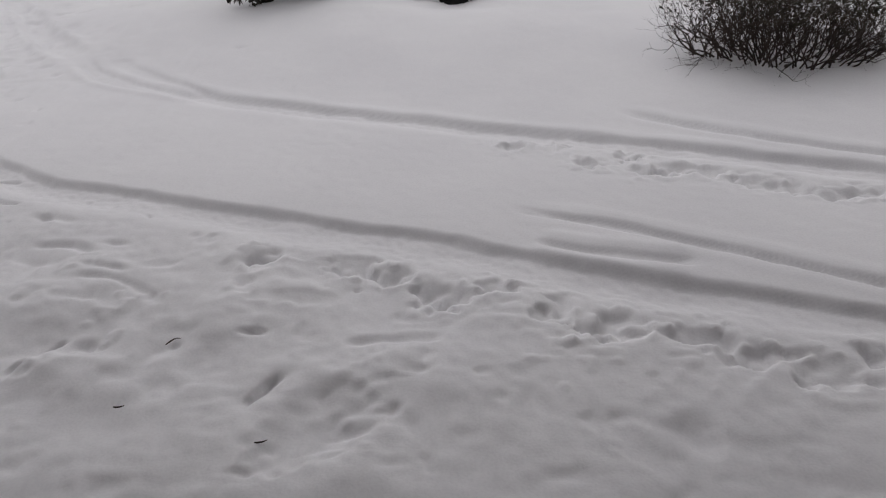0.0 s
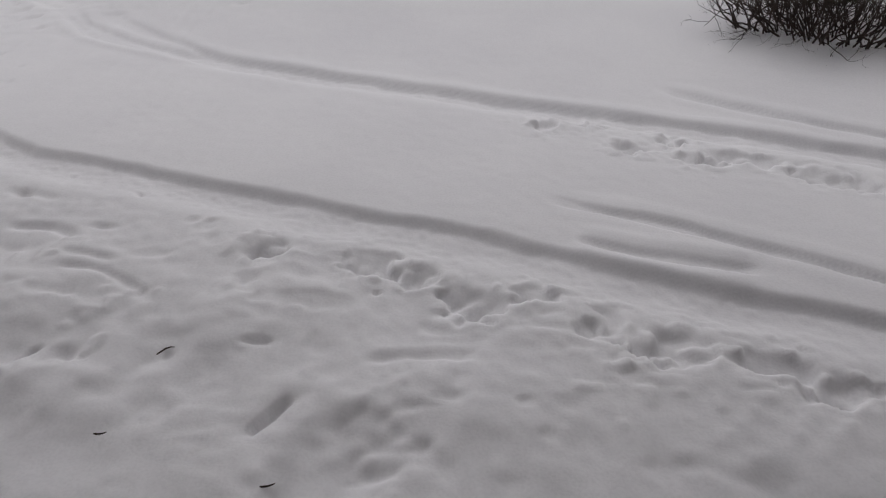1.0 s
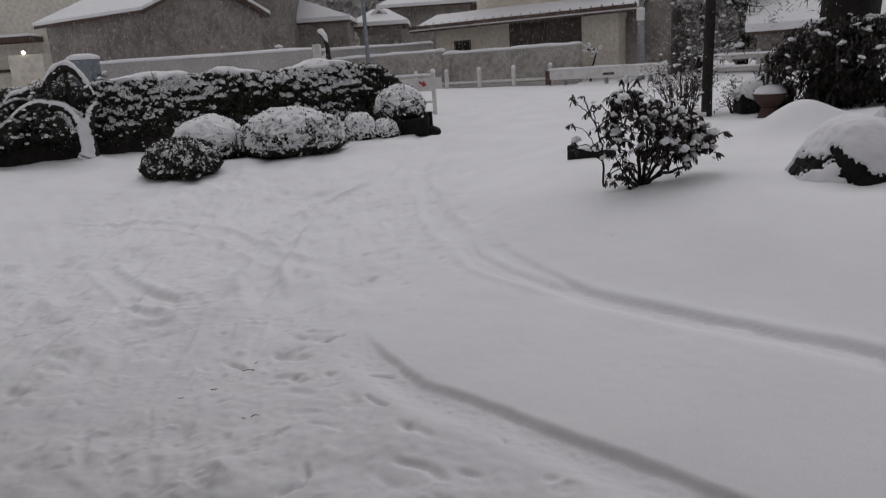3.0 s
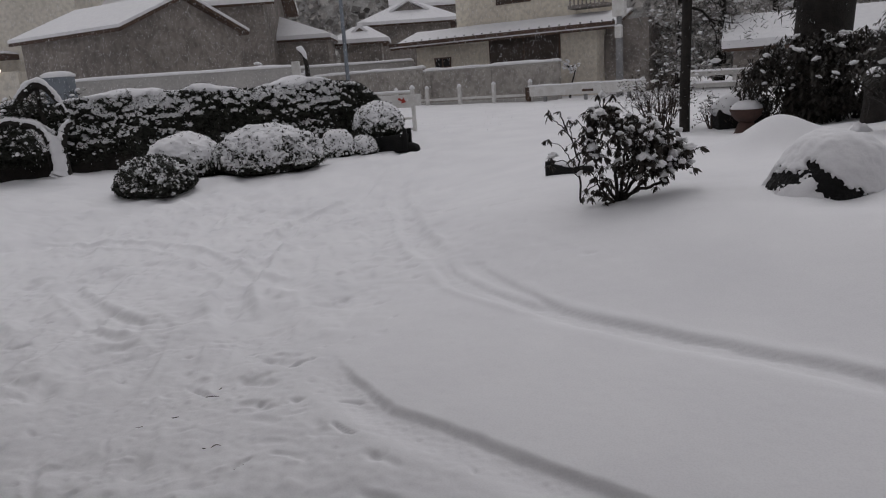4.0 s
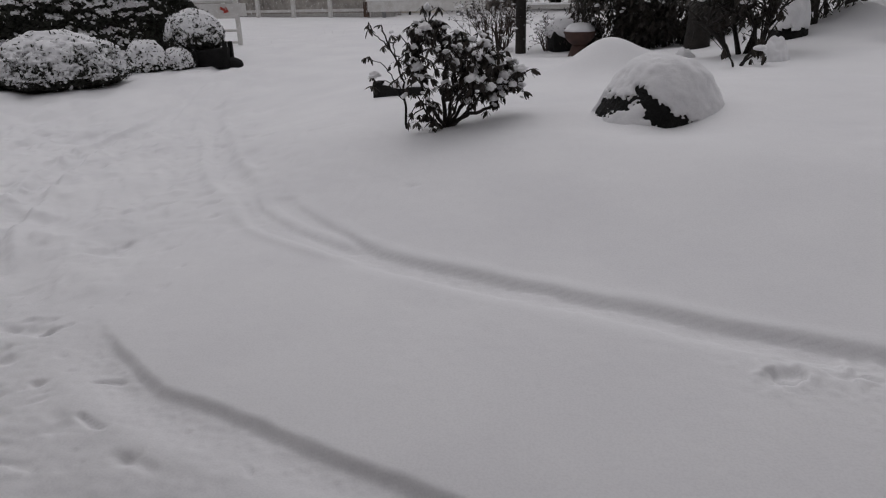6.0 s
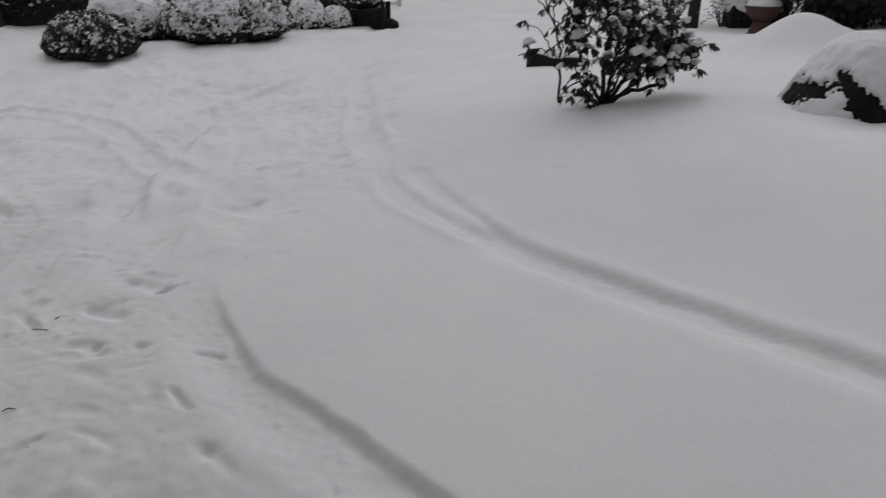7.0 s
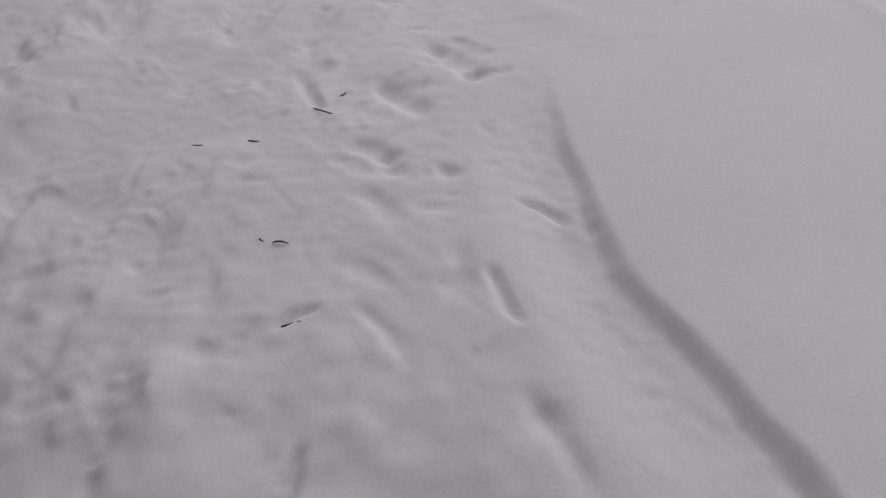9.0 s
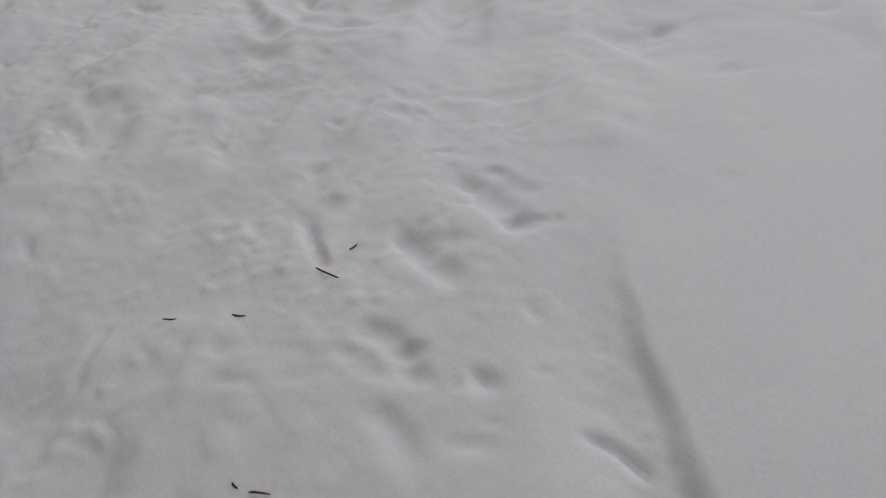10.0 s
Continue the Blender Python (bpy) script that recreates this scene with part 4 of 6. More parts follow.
# ---- gate at the end of the drive ----
def drive_gate():
    x, y = -10.4, 17.75
    g = thing("gate", base(x, y, 0.02, 12), "white tubular farm gate standing open with a board on it", "gate")
    part("post", box(0.10, 0.10, 1.18, (0, 0, -0.05), 0.02), WHITE_PAINT, g)
    part("cap", lathe([(0.07, 0), (0.08, 0.03), (0.05, 0.09), (0.01, 0.11)], 12), SNOW_CAP, g, "snow cap", True).matrix_local = pose(0, 0, 1.13)
    for z in (0.08, 0.36, 0.68, 1.05):
        v, f = tube([(0.0, 0, z), (-1.0, 0, z), (-2.2, 0, z + 0.01)], [0.032] * 3, 8)
        part("rail", mesh_of("rail", v, f, WHITE_PAINT, True), parent=g)
    part("post", box(0.08, 0.08, 1.1, (-2.2, 0, -0.05), 0.02), WHITE_PAINT, g)
    board = part("board", box(1.35, 0.03, 0.30, (-0.42, -0.06, 0.70), 0.008), WHITE_PAINT, g, "white board with a red arrow")
    part("arrow", prism([(-0.10, -0.03), (0.02, -0.03), (0.02, -0.09), (0.14, 0.0), (0.02, 0.09), (0.02, 0.03), (-0.10, 0.03)], -0.004, 0.004), RED, board).matrix_local = pose(-0.30, -0.080, 0.86, 0, 25)
    part("snow", snow_slab(2.2, 0.09, 0.05, (-1.1, 0, 1.075), 7, cells=0.06), None, g)


drive_gate()


# ---- plants ----
def bumpy(rx, ry, rz, seed, sub=4, rough=0.16, freq=1.7, squash=0.5):
    bm = bmesh.new()
    bmesh.ops.create_icosphere(bm, subdivisions=sub, radius=1.0)
    for w in bm.verts:
        k = 1 + rough * noise.noise(w.co * freq + Vector((seed * 4.3, 0, 0))) + rough * 0.4 * noise.noise(w.co * freq * 3 + Vector((0, seed, 0)))
        z = w.co.z if w.co.z > 0 else w.co.z * squash
        w.co = Vector((w.co.x * rx * k, w.co.y * ry * k, z * rz * k))
    return bm


def clipped_shrub(m, rx, ry, rz, label, snow=0.55, leaf=0.055, density=1.0, name="shrub", group="clipped shrubs along the drive", seed=1, poke=0.22, tops=0.62, cap=0.05):
    """A clipped evergreen: twiggy dark heart, a skin of small leaves, flecks of caught snow, a smooth cap where it lies thick."""
    s = thing(name, m, label, "shrub", group)
    r = np.random.default_rng(seed)
    bm = bmesh.new()
    bmesh.ops.create_icosphere(bm, subdivisions=4, radius=1.0)
    def shape(p):
        k = 1 + 0.10 * noise.noise(Vector(p) * 1.6 + Vector((seed, 0, 0))) + 0.06 * noise.noise(Vector(p) * 4.0 + Vector((0, seed, 0))) + 0.03 * noise.noise(Vector(p) * 9.0 + Vector((0, seed, 3)))
        z = p[2] if p[2] > 0 else p[2] * 0.55
        if p[2] < 0:
            k *= min(1.05, (1.0001 - p[2] ** 2) ** -0.16)
        return (p[0] * rx * k, p[1] * ry * k, z * rz * 0.68 * k + rz * 0.34)
    for w in bm.verts:
        q = shape(w.co)
        w.co = Vector((q[0] * 0.90, q[1] * 0.90, q[2] * 0.91))
    part("heart", bm, BARK, s, "dark twiggy heart", True)
    area = 2.2 * math.pi * (rx * ry + rx * rz + ry * rz) / 1.5
    def lying(e):
        """How surely snow lies on a bush, from the way out of its middle: above 0 it does."""
        q = np.array([0.9 * noise.noise(Vector(p) * 3.2 + Vector((seed * 2, 3, 0))) + 0.85 * noise.noise(Vector(p) * (1 + 6.0 * (rx + ry)) + Vector((0, 3, seed))) + 0.9 * noise.noise(Vector(p) * 22 * (rx + ry) / 1.3 + Vector((seed, 0, 5))) for p in e])
        return tops * e[:, 2] + 0.80 * q - (0.80 - snow * 0.95) - 2.0 * np.clip(-0.25 - e[:, 2], 0, 1)
    def ways(n):
        d = r.normal(size=(n, 3))
        d /= np.linalg.norm(d, axis=1, keepdims=True)
        return d[d[:, 2] > -0.75]
    d = ways(int(min(16000, 2300 * density * area * (0.055 / leaf) ** 1.5)))
    d = d[(lying(d) < cap) | (r.random(len(d)) < poke)]
    pts = np.array([shape(p) for p in d]) * r.uniform(0.93, 1.08, size=(len(d), 1))
    part("leaves", scattered("leaves", LEAF_V, LEAF_F, pts, turns(r, len(d), d, 0.8, (leaf * 1.35, leaf * 1.1, leaf), 0.4), LEAF), parent=s)
    # flecks held by single leaves round the edges of the cap
    d = ways(int(420 * area))
    got = lying(d)
    d = d[r.random(len(d)) < 0.75 * ss(cap - 0.55, cap, got) * ss(cap + 0.45, cap + 0.05, got) + 0.04]
    pts = np.array([shape(p) for p in d]) * r.uniform(0.99, 1.05, size=(len(d), 1))
    up = np.tile([0, 0, 0.6], (len(d), 1)) + d * 0.8
    part("powder_snow", scattered("powder_snow", LUMP_V, LUMP_F, pts, turns(r, len(d), up, 0.5, (0.034, 0.024, 0.015), 0.55), SNOW_CAP, True), parent=s)
    # the cap
    bm = bmesh.new()
    bmesh.ops.create_icosphere(bm, subdivisions=6 if rx > 0.5 else 5, radius=1.0)
    e = np.array([w.co[:] for w in bm.verts])
    got = lying(e)
    k = 0.84 + 0.18 * ss(cap - 0.10, cap + 0.12, got) + 0.04 * ss(cap, cap + 0.7, got)
    for w, p, t in zip(bm.verts, e, k):
        w.co = Vector(shape(p)) * (t + 0.02 * noise.noise(Vector(p) * 9 + Vector((seed, 1, 0))))
    part("snow", bm, SNOW_CAP, s, smooth=True)
    return s


def hedge(a, b, deep, height, label, seed=5):
    """A long clipped hedge between two points of the plan, its front layered in flat sprays that hold snow."""
    a, b = Vector((*a, 0)), Vector((*b, 0))
    ln = (b - a).length
    mid = (a + b) / 2
    turn = math.degrees(math.atan2(b.y - a.y, b.x - a.x))
    s = thing("hedge", pose(mid.x, mid.y, float(land(mid.x, mid.y)) - 0.03, 0, 0, turn), label, "hedge")
    r = np.random.default_rng(seed)
    def skin(u, w):
        """u along the hedge, w round its section from the front foot over the top to the back foot; place and outward way."""
        hh = height * (1 + 0.07 * waves(u, u * 0, 1.3, 41) + 0.05 * waves(u, w, 0.5, 42)) * (1 - 0.35 * np.abs(u / (ln / 2)) ** 14)
        ang = w * math.pi
        cx, cz = -np.cos(ang), np.sin(ang)
        p = 0.45
        y = np.sign(cx) * np.abs(cx) ** p * deep / 2 * (1 + 0.10 * waves(u, w * 3, 0.8, 43))
        z = np.abs(cz) ** p * hh
        return np.stack([u, y, z], -1), np.stack([u * 0, cx, cz * 0.9 + 0.05], -1)
    def sprays(u, z):
        """Flat layers of foliage that stand out from the front."""
        return 0.9 * waves(u * 0.8, z * 1.2 + 0.35 * waves(u, z, 0.4, 52), 0.24, 44) + 0.8 * waves(u * 0.85 + 9, z * 1.2, 0.12, 45) + 0.5 * waves(u, z * 1.1, 0.06, 46)
    def grid(nu, nw, w1):
        us, ws = np.meshgrid(np.linspace(-ln / 2, ln / 2, nu), np.linspace(0.0, w1, nw))
        idx = np.arange(us.size).reshape(us.shape)
        return us.ravel(), ws.ravel(), np.stack([idx[:-1, :-1], idx[:-1, 1:], idx[1:, 1:], idx[1:, :-1]], -1).reshape(-1, 4)
    u, w, q = grid(int(ln / 0.06), 60, 1.0)
    pts, _ = skin(u, w)
    pts[:, 1] *= 0.84 + 0.05 * sprays(u, pts[:, 2]) * (w < 0.5)
    pts[:, 2] *= 0.93
    part("heart", mesh_of("heart", pts, q, BARK, True), parent=s, label="dark twiggy heart")
    n = int(ln * 5200)
    u, w = r.uniform(-ln / 2, ln / 2, n), r.uniform(0.02, 0.7, n) ** 1.25
    pts, nrm = skin(u, w)
    z = pts[:, 2]
    out = sprays(u, z)
    pts[:, 1] *= r.uniform(0.90, 1.0, n) + 0.085 * out * (w < 0.5)
    pts[:, 2] *= r.uniform(0.95, 1.02, n)
    keep = out > -0.9
    part("leaves", scattered("leaves", LEAF_V, LEAF_F, pts[keep], turns(r, int(keep.sum()), nrm[keep] + np.array([0, 0, 0.4]), 0.7, (0.085, 0.07, 0.05), 0.4), LEAF), parent=s)
    # snow on the upper side of each spray
    n = int(ln * 9500)
    u, w = r.uniform(-ln / 2, ln / 2, n), r.uniform(0.0, 0.62, n) ** 1.1
    pts, _ = skin(u, w)
    z = pts[:, 2]
    lie = sprays(u, z - 0.035) - sprays(u, z + 0.035)
    k = lie + 0.75 * ss(0.35, 1.0, z / height) - 0.55 * ss(0.35, 0.08, z / height) + 0.7 * waves(u, z, 0.8, 49)
    pts[:, 1] *= 0.965 + 0.085 * sprays(u, z) * (w < 0.5)
    keep = (k + r.normal(0, 0.3, n) > 1.26) & (r.random(n) < 0.8)
    m = int(keep.sum())
    part("powder_snow", scattered("powder_snow", LUMP_V, LUMP_F, pts[keep], turns(r, m, np.tile([0, -0.25, 1.0], (m, 1)), 0.4, (0.033, 0.024, 0.017), 0.6), SNOW_CAP, True), parent=s)
    # a bank along the top
    u, w, q = grid(int(ln / 0.032), 130, 0.80)
    pts, _ = skin(u, w)
    z = pts[:, 2] / height
    bank = ss(-0.15, 0.45, (z - 0.945) / 0.06 + 0.5 * waves(u, w * 2, 0.9, 47) + 0.5 * waves(u, pts[:, 2] * 1.6, 0.16, 48) + 0.3 * waves(u, pts[:, 1] + pts[:, 2], 0.07, 53) - 0.7 * ss(0.35, 1.0, u / ln + 0.5))
    pts[:, 1] *= 0.77 + 0.225 * bank
    pts[:, 2] *= 0.84 + 0.16 * bank
    pts[:, 2] += 0.075 * bank * (0.75 + 0.5 * waves(u, w * 3, 0.5, 50)) + 0.012 * bank * waves(u, pts[:, 1], 0.09, 54)
    part("snow", mesh_of("snow", pts, q, SNOW_CAP, True), parent=s, label="snow bank along the top")
    return s


hedge((-16.6, 6.6), (-9.95, 15.4), 1.3, 1.52, "long dark clipped evergreen hedge with snow lying along its top")
clipped_shrub(base(-9.98, 8.85, 0.04, 31), 0.62, 0.55, 0.64, "small round clipped shrub powdered with snow", 0.55, 0.045, seed=2, tops=0.32, cap=0.10)
clipped_shrub(base(-10.75, 10.15, 0.04, 31), 0.68, 0.62, 0.76, "round clipped shrub under a smooth cap of snow", 1.25, 0.045, seed=3, tops=1.0, cap=0.05, poke=0.08)
clipped_shrub(base(-9.4, 10.95, 0.04, 31), 1.0, 0.72, 0.82, "broad clipped shrub flecked with snow", 0.92, 0.045, seed=4, tops=0.55, cap=0.05, poke=0.16)
clipped_shrub(base(-9.05, 12.6, 0.02, 31), 0.36, 0.34, 0.54, "little shrub almost buried in snow", 1.25, 0.045, seed=5)
clipped_shrub(base(-8.7, 13.0, 0.02), 0.29, 0.27, 0.38, "low shrub buried in snow beside the pot", 1.25, 0.045, seed=6)
clipped_shrub(pose(-8.8, 13.75, float(land(-8.8, 13.75)) + 0.26), 0.52, 0.52, 0.70, "round potted shrub with a cap of snow", 0.88, 0.045, tops=1.05, seed=7, name="potted_shrub")


def stump_pot():
    x, y = -8.35, 13.6
    p = thing("pot", base(x, y, 0.04, 20), "black weathered timber tub under the potted shrub", "pot")
    body = box(0.62, 0.5, 0.36, (0, 0, 0), 0.05)
    for w in body.verts:
        k = 0.82 + 0.5 * w.co.z
        w.co = Vector((w.co.x * k, w.co.y * k, w.co.z)) + 0.03 * Vector((noise.noise(w.co * 5), noise.noise(w.co * 5 + Vector((3, 0, 0))), noise.noise(w.co * 4)))
    part("tub", body, ROCK, p, smooth=True)
    for dx, dy, z in ((0.30, -0.22, 0.50), (-0.28, -0.22, 0.42), (0.30, 0.2, 0.47), (-0.28, 0.2, 0.42)):
        part("post", box(0.09, 0.09, z, (dx, dy, 0), 0.025), ROCK, p)
    part("side_stone", bumpy(0.16, 0.13, 0.14, 8, 3), ROCK, p, smooth=True).matrix_local = pose(0.42, -0.1, 0.05)


stump_pot()


def apart(out, rest):
    """The main limb of a gathered branch; its twigs go into rest."""
    n = len(out.v[0])
    for v, f in zip(out.v[1:], out.f[1:]):
        rest.add(v, f - n)
        n += len(v)
    return out.v[0], out.f[0]


def fine_twigs(rest, parent, mat):
    me = rest.mesh("brushwood", mat)
    me["many"] = True
    return part("brushwood", me, parent=parent)


LONG_LEAF_V = [(0, 0, 0), (0.35, -0.12, 0.02), (0.75, -0.11, -0.05), (1.0, 0, -0.14), (0.75, 0.11, -0.05), (0.35, 0.12, 0.02), (0.4, 0, -0.03), (0.75, 0, -0.09)]
LONG_LEAF_F = [(0, 1, 6, 5), (1, 2, 7, 6), (5, 6, 7, 4), (7, 2, 3, 4)]


def smooth3(pts, n):
    """A smooth line through points in space, n steps to each stretch."""
    p = [np.array(q[:]) for q in pts]
    p = [2 * p[0] - p[1]] + p + [2 * p[-1] - p[-2]]
    out = []
    for a, b, c, d in zip(p, p[1:], p[2:], p[3:]):
        for k in range(n):
            t = k / n
            out.append(Vector(0.5 * (2 * b + (c - a) * t + (2 * a - 5 * b + 4 * c - d) * t * t + (3 * b - a - 3 * c + d) * t ** 3)))
    return out + [Vector(p[-2])]


def whorl(r, n, size, droop):
    """A ring of long leathery leaves, hanging in the cold, as one mesh."""
    b = Bundle()
    for i in range(n):
        a = 2 * math.pi * i / n + r.normal(0, 0.25)
        m = Matrix.Rotation(a, 3, "Z") @ Matrix.Rotation(radians(droop + r.normal(0, 16)), 3, "Y")
        s = size * r.uniform(0.75, 1.2)
        b.add([(m @ Vector(q)) * s for q in LONG_LEAF_V], LONG_LEAF_F)
    return b.mesh("leaf_whorl", RHODO)


def rhododendron_small():
    """Bare crooked stems, whorls of hanging leaves at their ends, clumps of snow caught between."""
    r = np.random.default_rng(12)
    x, y = -1.74, 7.28
    s = thing("rhododendron", base(x, y, 0.0) @ Matrix.Scale(0.99, 4), "small open rhododendron with drooping leaves and clumps of snow", "shrub")
    whorls = [whorl(r, n, 0.095, d) for n, d in ((8, 48), (9, 64), (8, 34), (7, 74))]
    lumps = []
    for k, size in enumerate((0.042, 0.032, 0.050, 0.028)):
        bm = bmesh.new()
        bmesh.ops.create_icosphere(bm, subdivisions=3, radius=1.0)
        for w in bm.verts:
            w.co *= 1 + 0.55 * noise.noise(w.co * 1.4 + Vector((k * 5, 2, 0))) + 0.35 * noise.noise(w.co * 3.5 + Vector((0, k, 0)))
            w.co = Vector((w.co.x * size * 1.1, w.co.y * size, w.co.z * size * 0.62))
        me = bpy.data.meshes.new("snow_clump")
        for f in bm.faces:
            f.smooth = True
        bm.to_mesh(me)
        bm.free()
        me.materials.append(SNOW_CAP)
        lumps.append(me)
    across, away = Vector((0.861, 0.508, 0)), Vector((-0.508, 0.861, 0))
    stems = [([(0.0, 0.0), (0.17, 0.1), (0.38, 0.16), (0.53, 0.31), (0.64, 0.39)], 0.019, 0.12), ([(0.0, 0.0), (0.13, 0.16), (0.33, 0.37), (0.45, 0.51)], 0.018, 0.15),
             ([(0.01, 0.01), (0.07, 0.29), (0.16, 0.55), (0.22, 0.7)], 0.018, 0.3), ([(-0.01, 0.01), (-0.02, 0.32), (0.0, 0.61), (-0.08, 0.76), (-0.16, 0.84)], 0.019, 0.0),
             ([(-0.01, 0.01), (-0.14, 0.2), (-0.23, 0.41), (-0.29, 0.56), (-0.25, 0.7)], 0.017, -0.2), ([(-0.02, 0.01), (-0.16, 0.13), (-0.26, 0.28)], 0.013, -0.3),
             ([(-0.03, 0.01), (-0.12, 0.07), (-0.15, 0.10)], 0.010, -0.2), ([(0.0, 0.0), (0.22, 0.14), (0.40, 0.30), (0.56, 0.42)], 0.014, 0.25), ([(0.0, 0.0), (0.05, 0.2), (0.08, 0.42), (0.05, 0.60)], 0.014, -0.3),
             ([(0.0, 0.0), (0.10, 0.18), (0.25, 0.45), (0.33, 0.60)], 0.014, -0.15),
             ([(-0.35, 0.02), (-0.35, 0.28), (-0.38, 0.5), (-0.46, 0.71), (-0.52, 0.87)], 0.011, 0.0), ([(-0.36, 0.32), (-0.43, 0.43), (-0.52, 0.55), (-0.65, 0.62)], 0.006, -0.1),
             ([(-0.36, 0.27), (-0.48, 0.42), (-0.61, 0.39)], 0.006, 0.05), ([(-0.38, 0.5), (-0.41, 0.66), (-0.38, 0.76)], 0.006, 0.08), ([(-0.46, 0.69), (-0.56, 0.79), (-0.63, 0.85)], 0.006, 0.0)]
    tips = []
    for i, (pts, rad, depth) in enumerate(stems):
        far = pts[-1][1] - pts[0][1] + 0.15
        line = [across * a + Vector((0, 0, b)) + away * depth * ((b - pts[0][1]) / far) ** 0.8 for a, b in pts]
        fine = [Vector(q[:]) for q in smooth3(line, 5)]
        fine = [p + Vector(r.normal(size=3)) * 0.006 for p in fine]
        v, f = tube(fine, [rad * (1 - 0.6 * k / len(fine)) for k in range(len(fine))], 6)
        stem = part("stem", mesh_of("stem", v, f, BARK, True), parent=s)
        spindly = i >= 10
        tips.append((fine[-1], spindly))
        for k in range(2 if spindly else (52 if i < 10 and len(pts) > 3 else 10)):
            j = int(len(fine) * r.uniform(0.62 if i in (0, 7) or spindly else 0.47, 0.98))
            p = fine[min(j, len(fine) - 1)]
            way = (Vector((0, 0, 0.55)) + across * (p.dot(across) * 0.6) + Vector(r.normal(size=3)) * 0.75).normalized()
            end = p + way * r.uniform(0.04, 0.20 if not spindly else 0.10)
            mid = p.lerp(end, 0.5) + Vector(r.normal(size=3)) * 0.015
            v, f = tube([p, mid, end], [0.006, 0.005, 0.004], 5)
            part("twig", mesh_of("twig", v, f, BARK, True), parent=stem)
            tips.append((end, spindly))
    for i, (p, spindly) in enumerate(tips):
        w = part("leaf_whorl", whorls[i % 4], parent=s)
        w.matrix_local = Matrix.Translation(p) @ pose(0, 0, 0, r.normal(0, 20), r.normal(0, 20), r.uniform(0, 360)) @ Matrix.Scale(r.uniform(0.5, 0.75) if spindly else r.uniform(0.6, 0.95), 4)
        if r.random() < (0.08 if spindly else 0.5) and p.z > 0.2:
            c = part("snow_clump", lumps[i % 4], parent=s)
            c.matrix_local = Matrix.Translation(p + Vector((r.normal(0, 0.03), r.normal(0, 0.03), r.normal(0.0, 0.02)))) @ pose(0, 0, 0, r.normal(0, 20), r.normal(0, 20), r.uniform(0, 360)) @ Matrix.Scale(r.uniform(0.35, 0.95), 4)
    return s


rhododendron_small()


def leafy_mass(name, m, rx, ry, h, label, stems, seed, clusters=260, leaf=0.12, snow=0.2, category="shrub", low=0.25):
    """A large loose evergreen: several stems, a crown of leaf whorls with gaps, patches of snow."""
    s = thing(name, m, label, category)
    r = np.random.default_rng(seed)
    rest = Bundle()
    for k in range(stems):
        out, tips = Bundle(), []
        a = r.uniform(0, 6.28)
        branches(r, (math.cos(a) * rx * 0.25, math.sin(a) * ry * 0.25, 0), (math.cos(a) * 0.4, math.sin(a) * 0.4, 1), h * 0.42, 0.035, 2, out, tips, 0.3, (2, 3), 6)
        part("stem", mesh_of("stem", *apart(out, rest), BARK, True), parent=s)
    fine_twigs(rest, s, BARK)
    n = clusters
    d = r.normal(size=(n, 3))
    d /= np.linalg.norm(d, axis=1, keepdims=True)
    rad = r.uniform(0.35, 1.0, size=(n, 1)) ** 0.5
    c = d * rad * np.array([rx, ry, h * (1 - low) / 2]) + np.array([0, 0, h * (low + (1 - low) / 2)])
    c[:, :2] *= (1 + 0.25 * waves(c[:, 0] * 1.0 + seed, c[:, 2], 0.7, 51))[:, None]
    per = 9
    cc = np.repeat(c, per, 0) + r.normal(0, 0.04, size=(n * per, 3))
    ang = r.uniform(0, 6.28, n * per)
    hang = r.uniform(-0.9, -0.15, n * per)
    ax = np.stack([np.cos(ang) * np.cos(hang), np.sin(ang) * np.cos(hang), np.sin(hang)], -1)
    side = np.stack([-np.sin(ang), np.cos(ang), ang * 0], -1)
    nz = np.cross(ax, side)
    k = leaf * r.uniform(0.7, 1.3, size=(n * per, 1))
    part("leaves", scattered("leaves", LONG_LEAF_V, LONG_LEAF_F, cc, np.stack([ax * k, side * k, nz * k], 2), RHODO), parent=s)
    keep = (r.random(n) < snow) & (c[:, 2] > h * 0.35)
    if keep.any():
        up = np.tile(np.array([0, 0, 1.0]), (int(keep.sum()), 1))
        part("snow", scattered("snow", LUMP_V, LUMP_F, c[keep] + np.array([0, 0, 0.05]), turns(r, int(keep.sum()), up, 0.3, (0.058, 0.046, 0.030), 0.7), SNOW_CAP, True), parent=s)
    return s


leafy_mass("rhododendron", base(-0.30, 15.5), 1.62, 1.0, 1.62, "large dark rhododendron on the garden bank", 5, 21, 1300, 0.12, 0.20, low=0.0)
leafy_mass("rhododendron", base(0.75, 11.1), 0.62, 0.55, 1.75, "tall leggy rhododendron with bare lower stems and a little snow", 7, 22, 300, 0.10, 0.32, low=0.15)
leafy_mass("rhododendron", base(1.9, 13.2), 0.9, 0.8, 2.3, "dark rhododendron standing behind the stones", 5, 23, 480, 0.11, 0.32, low=0.05)


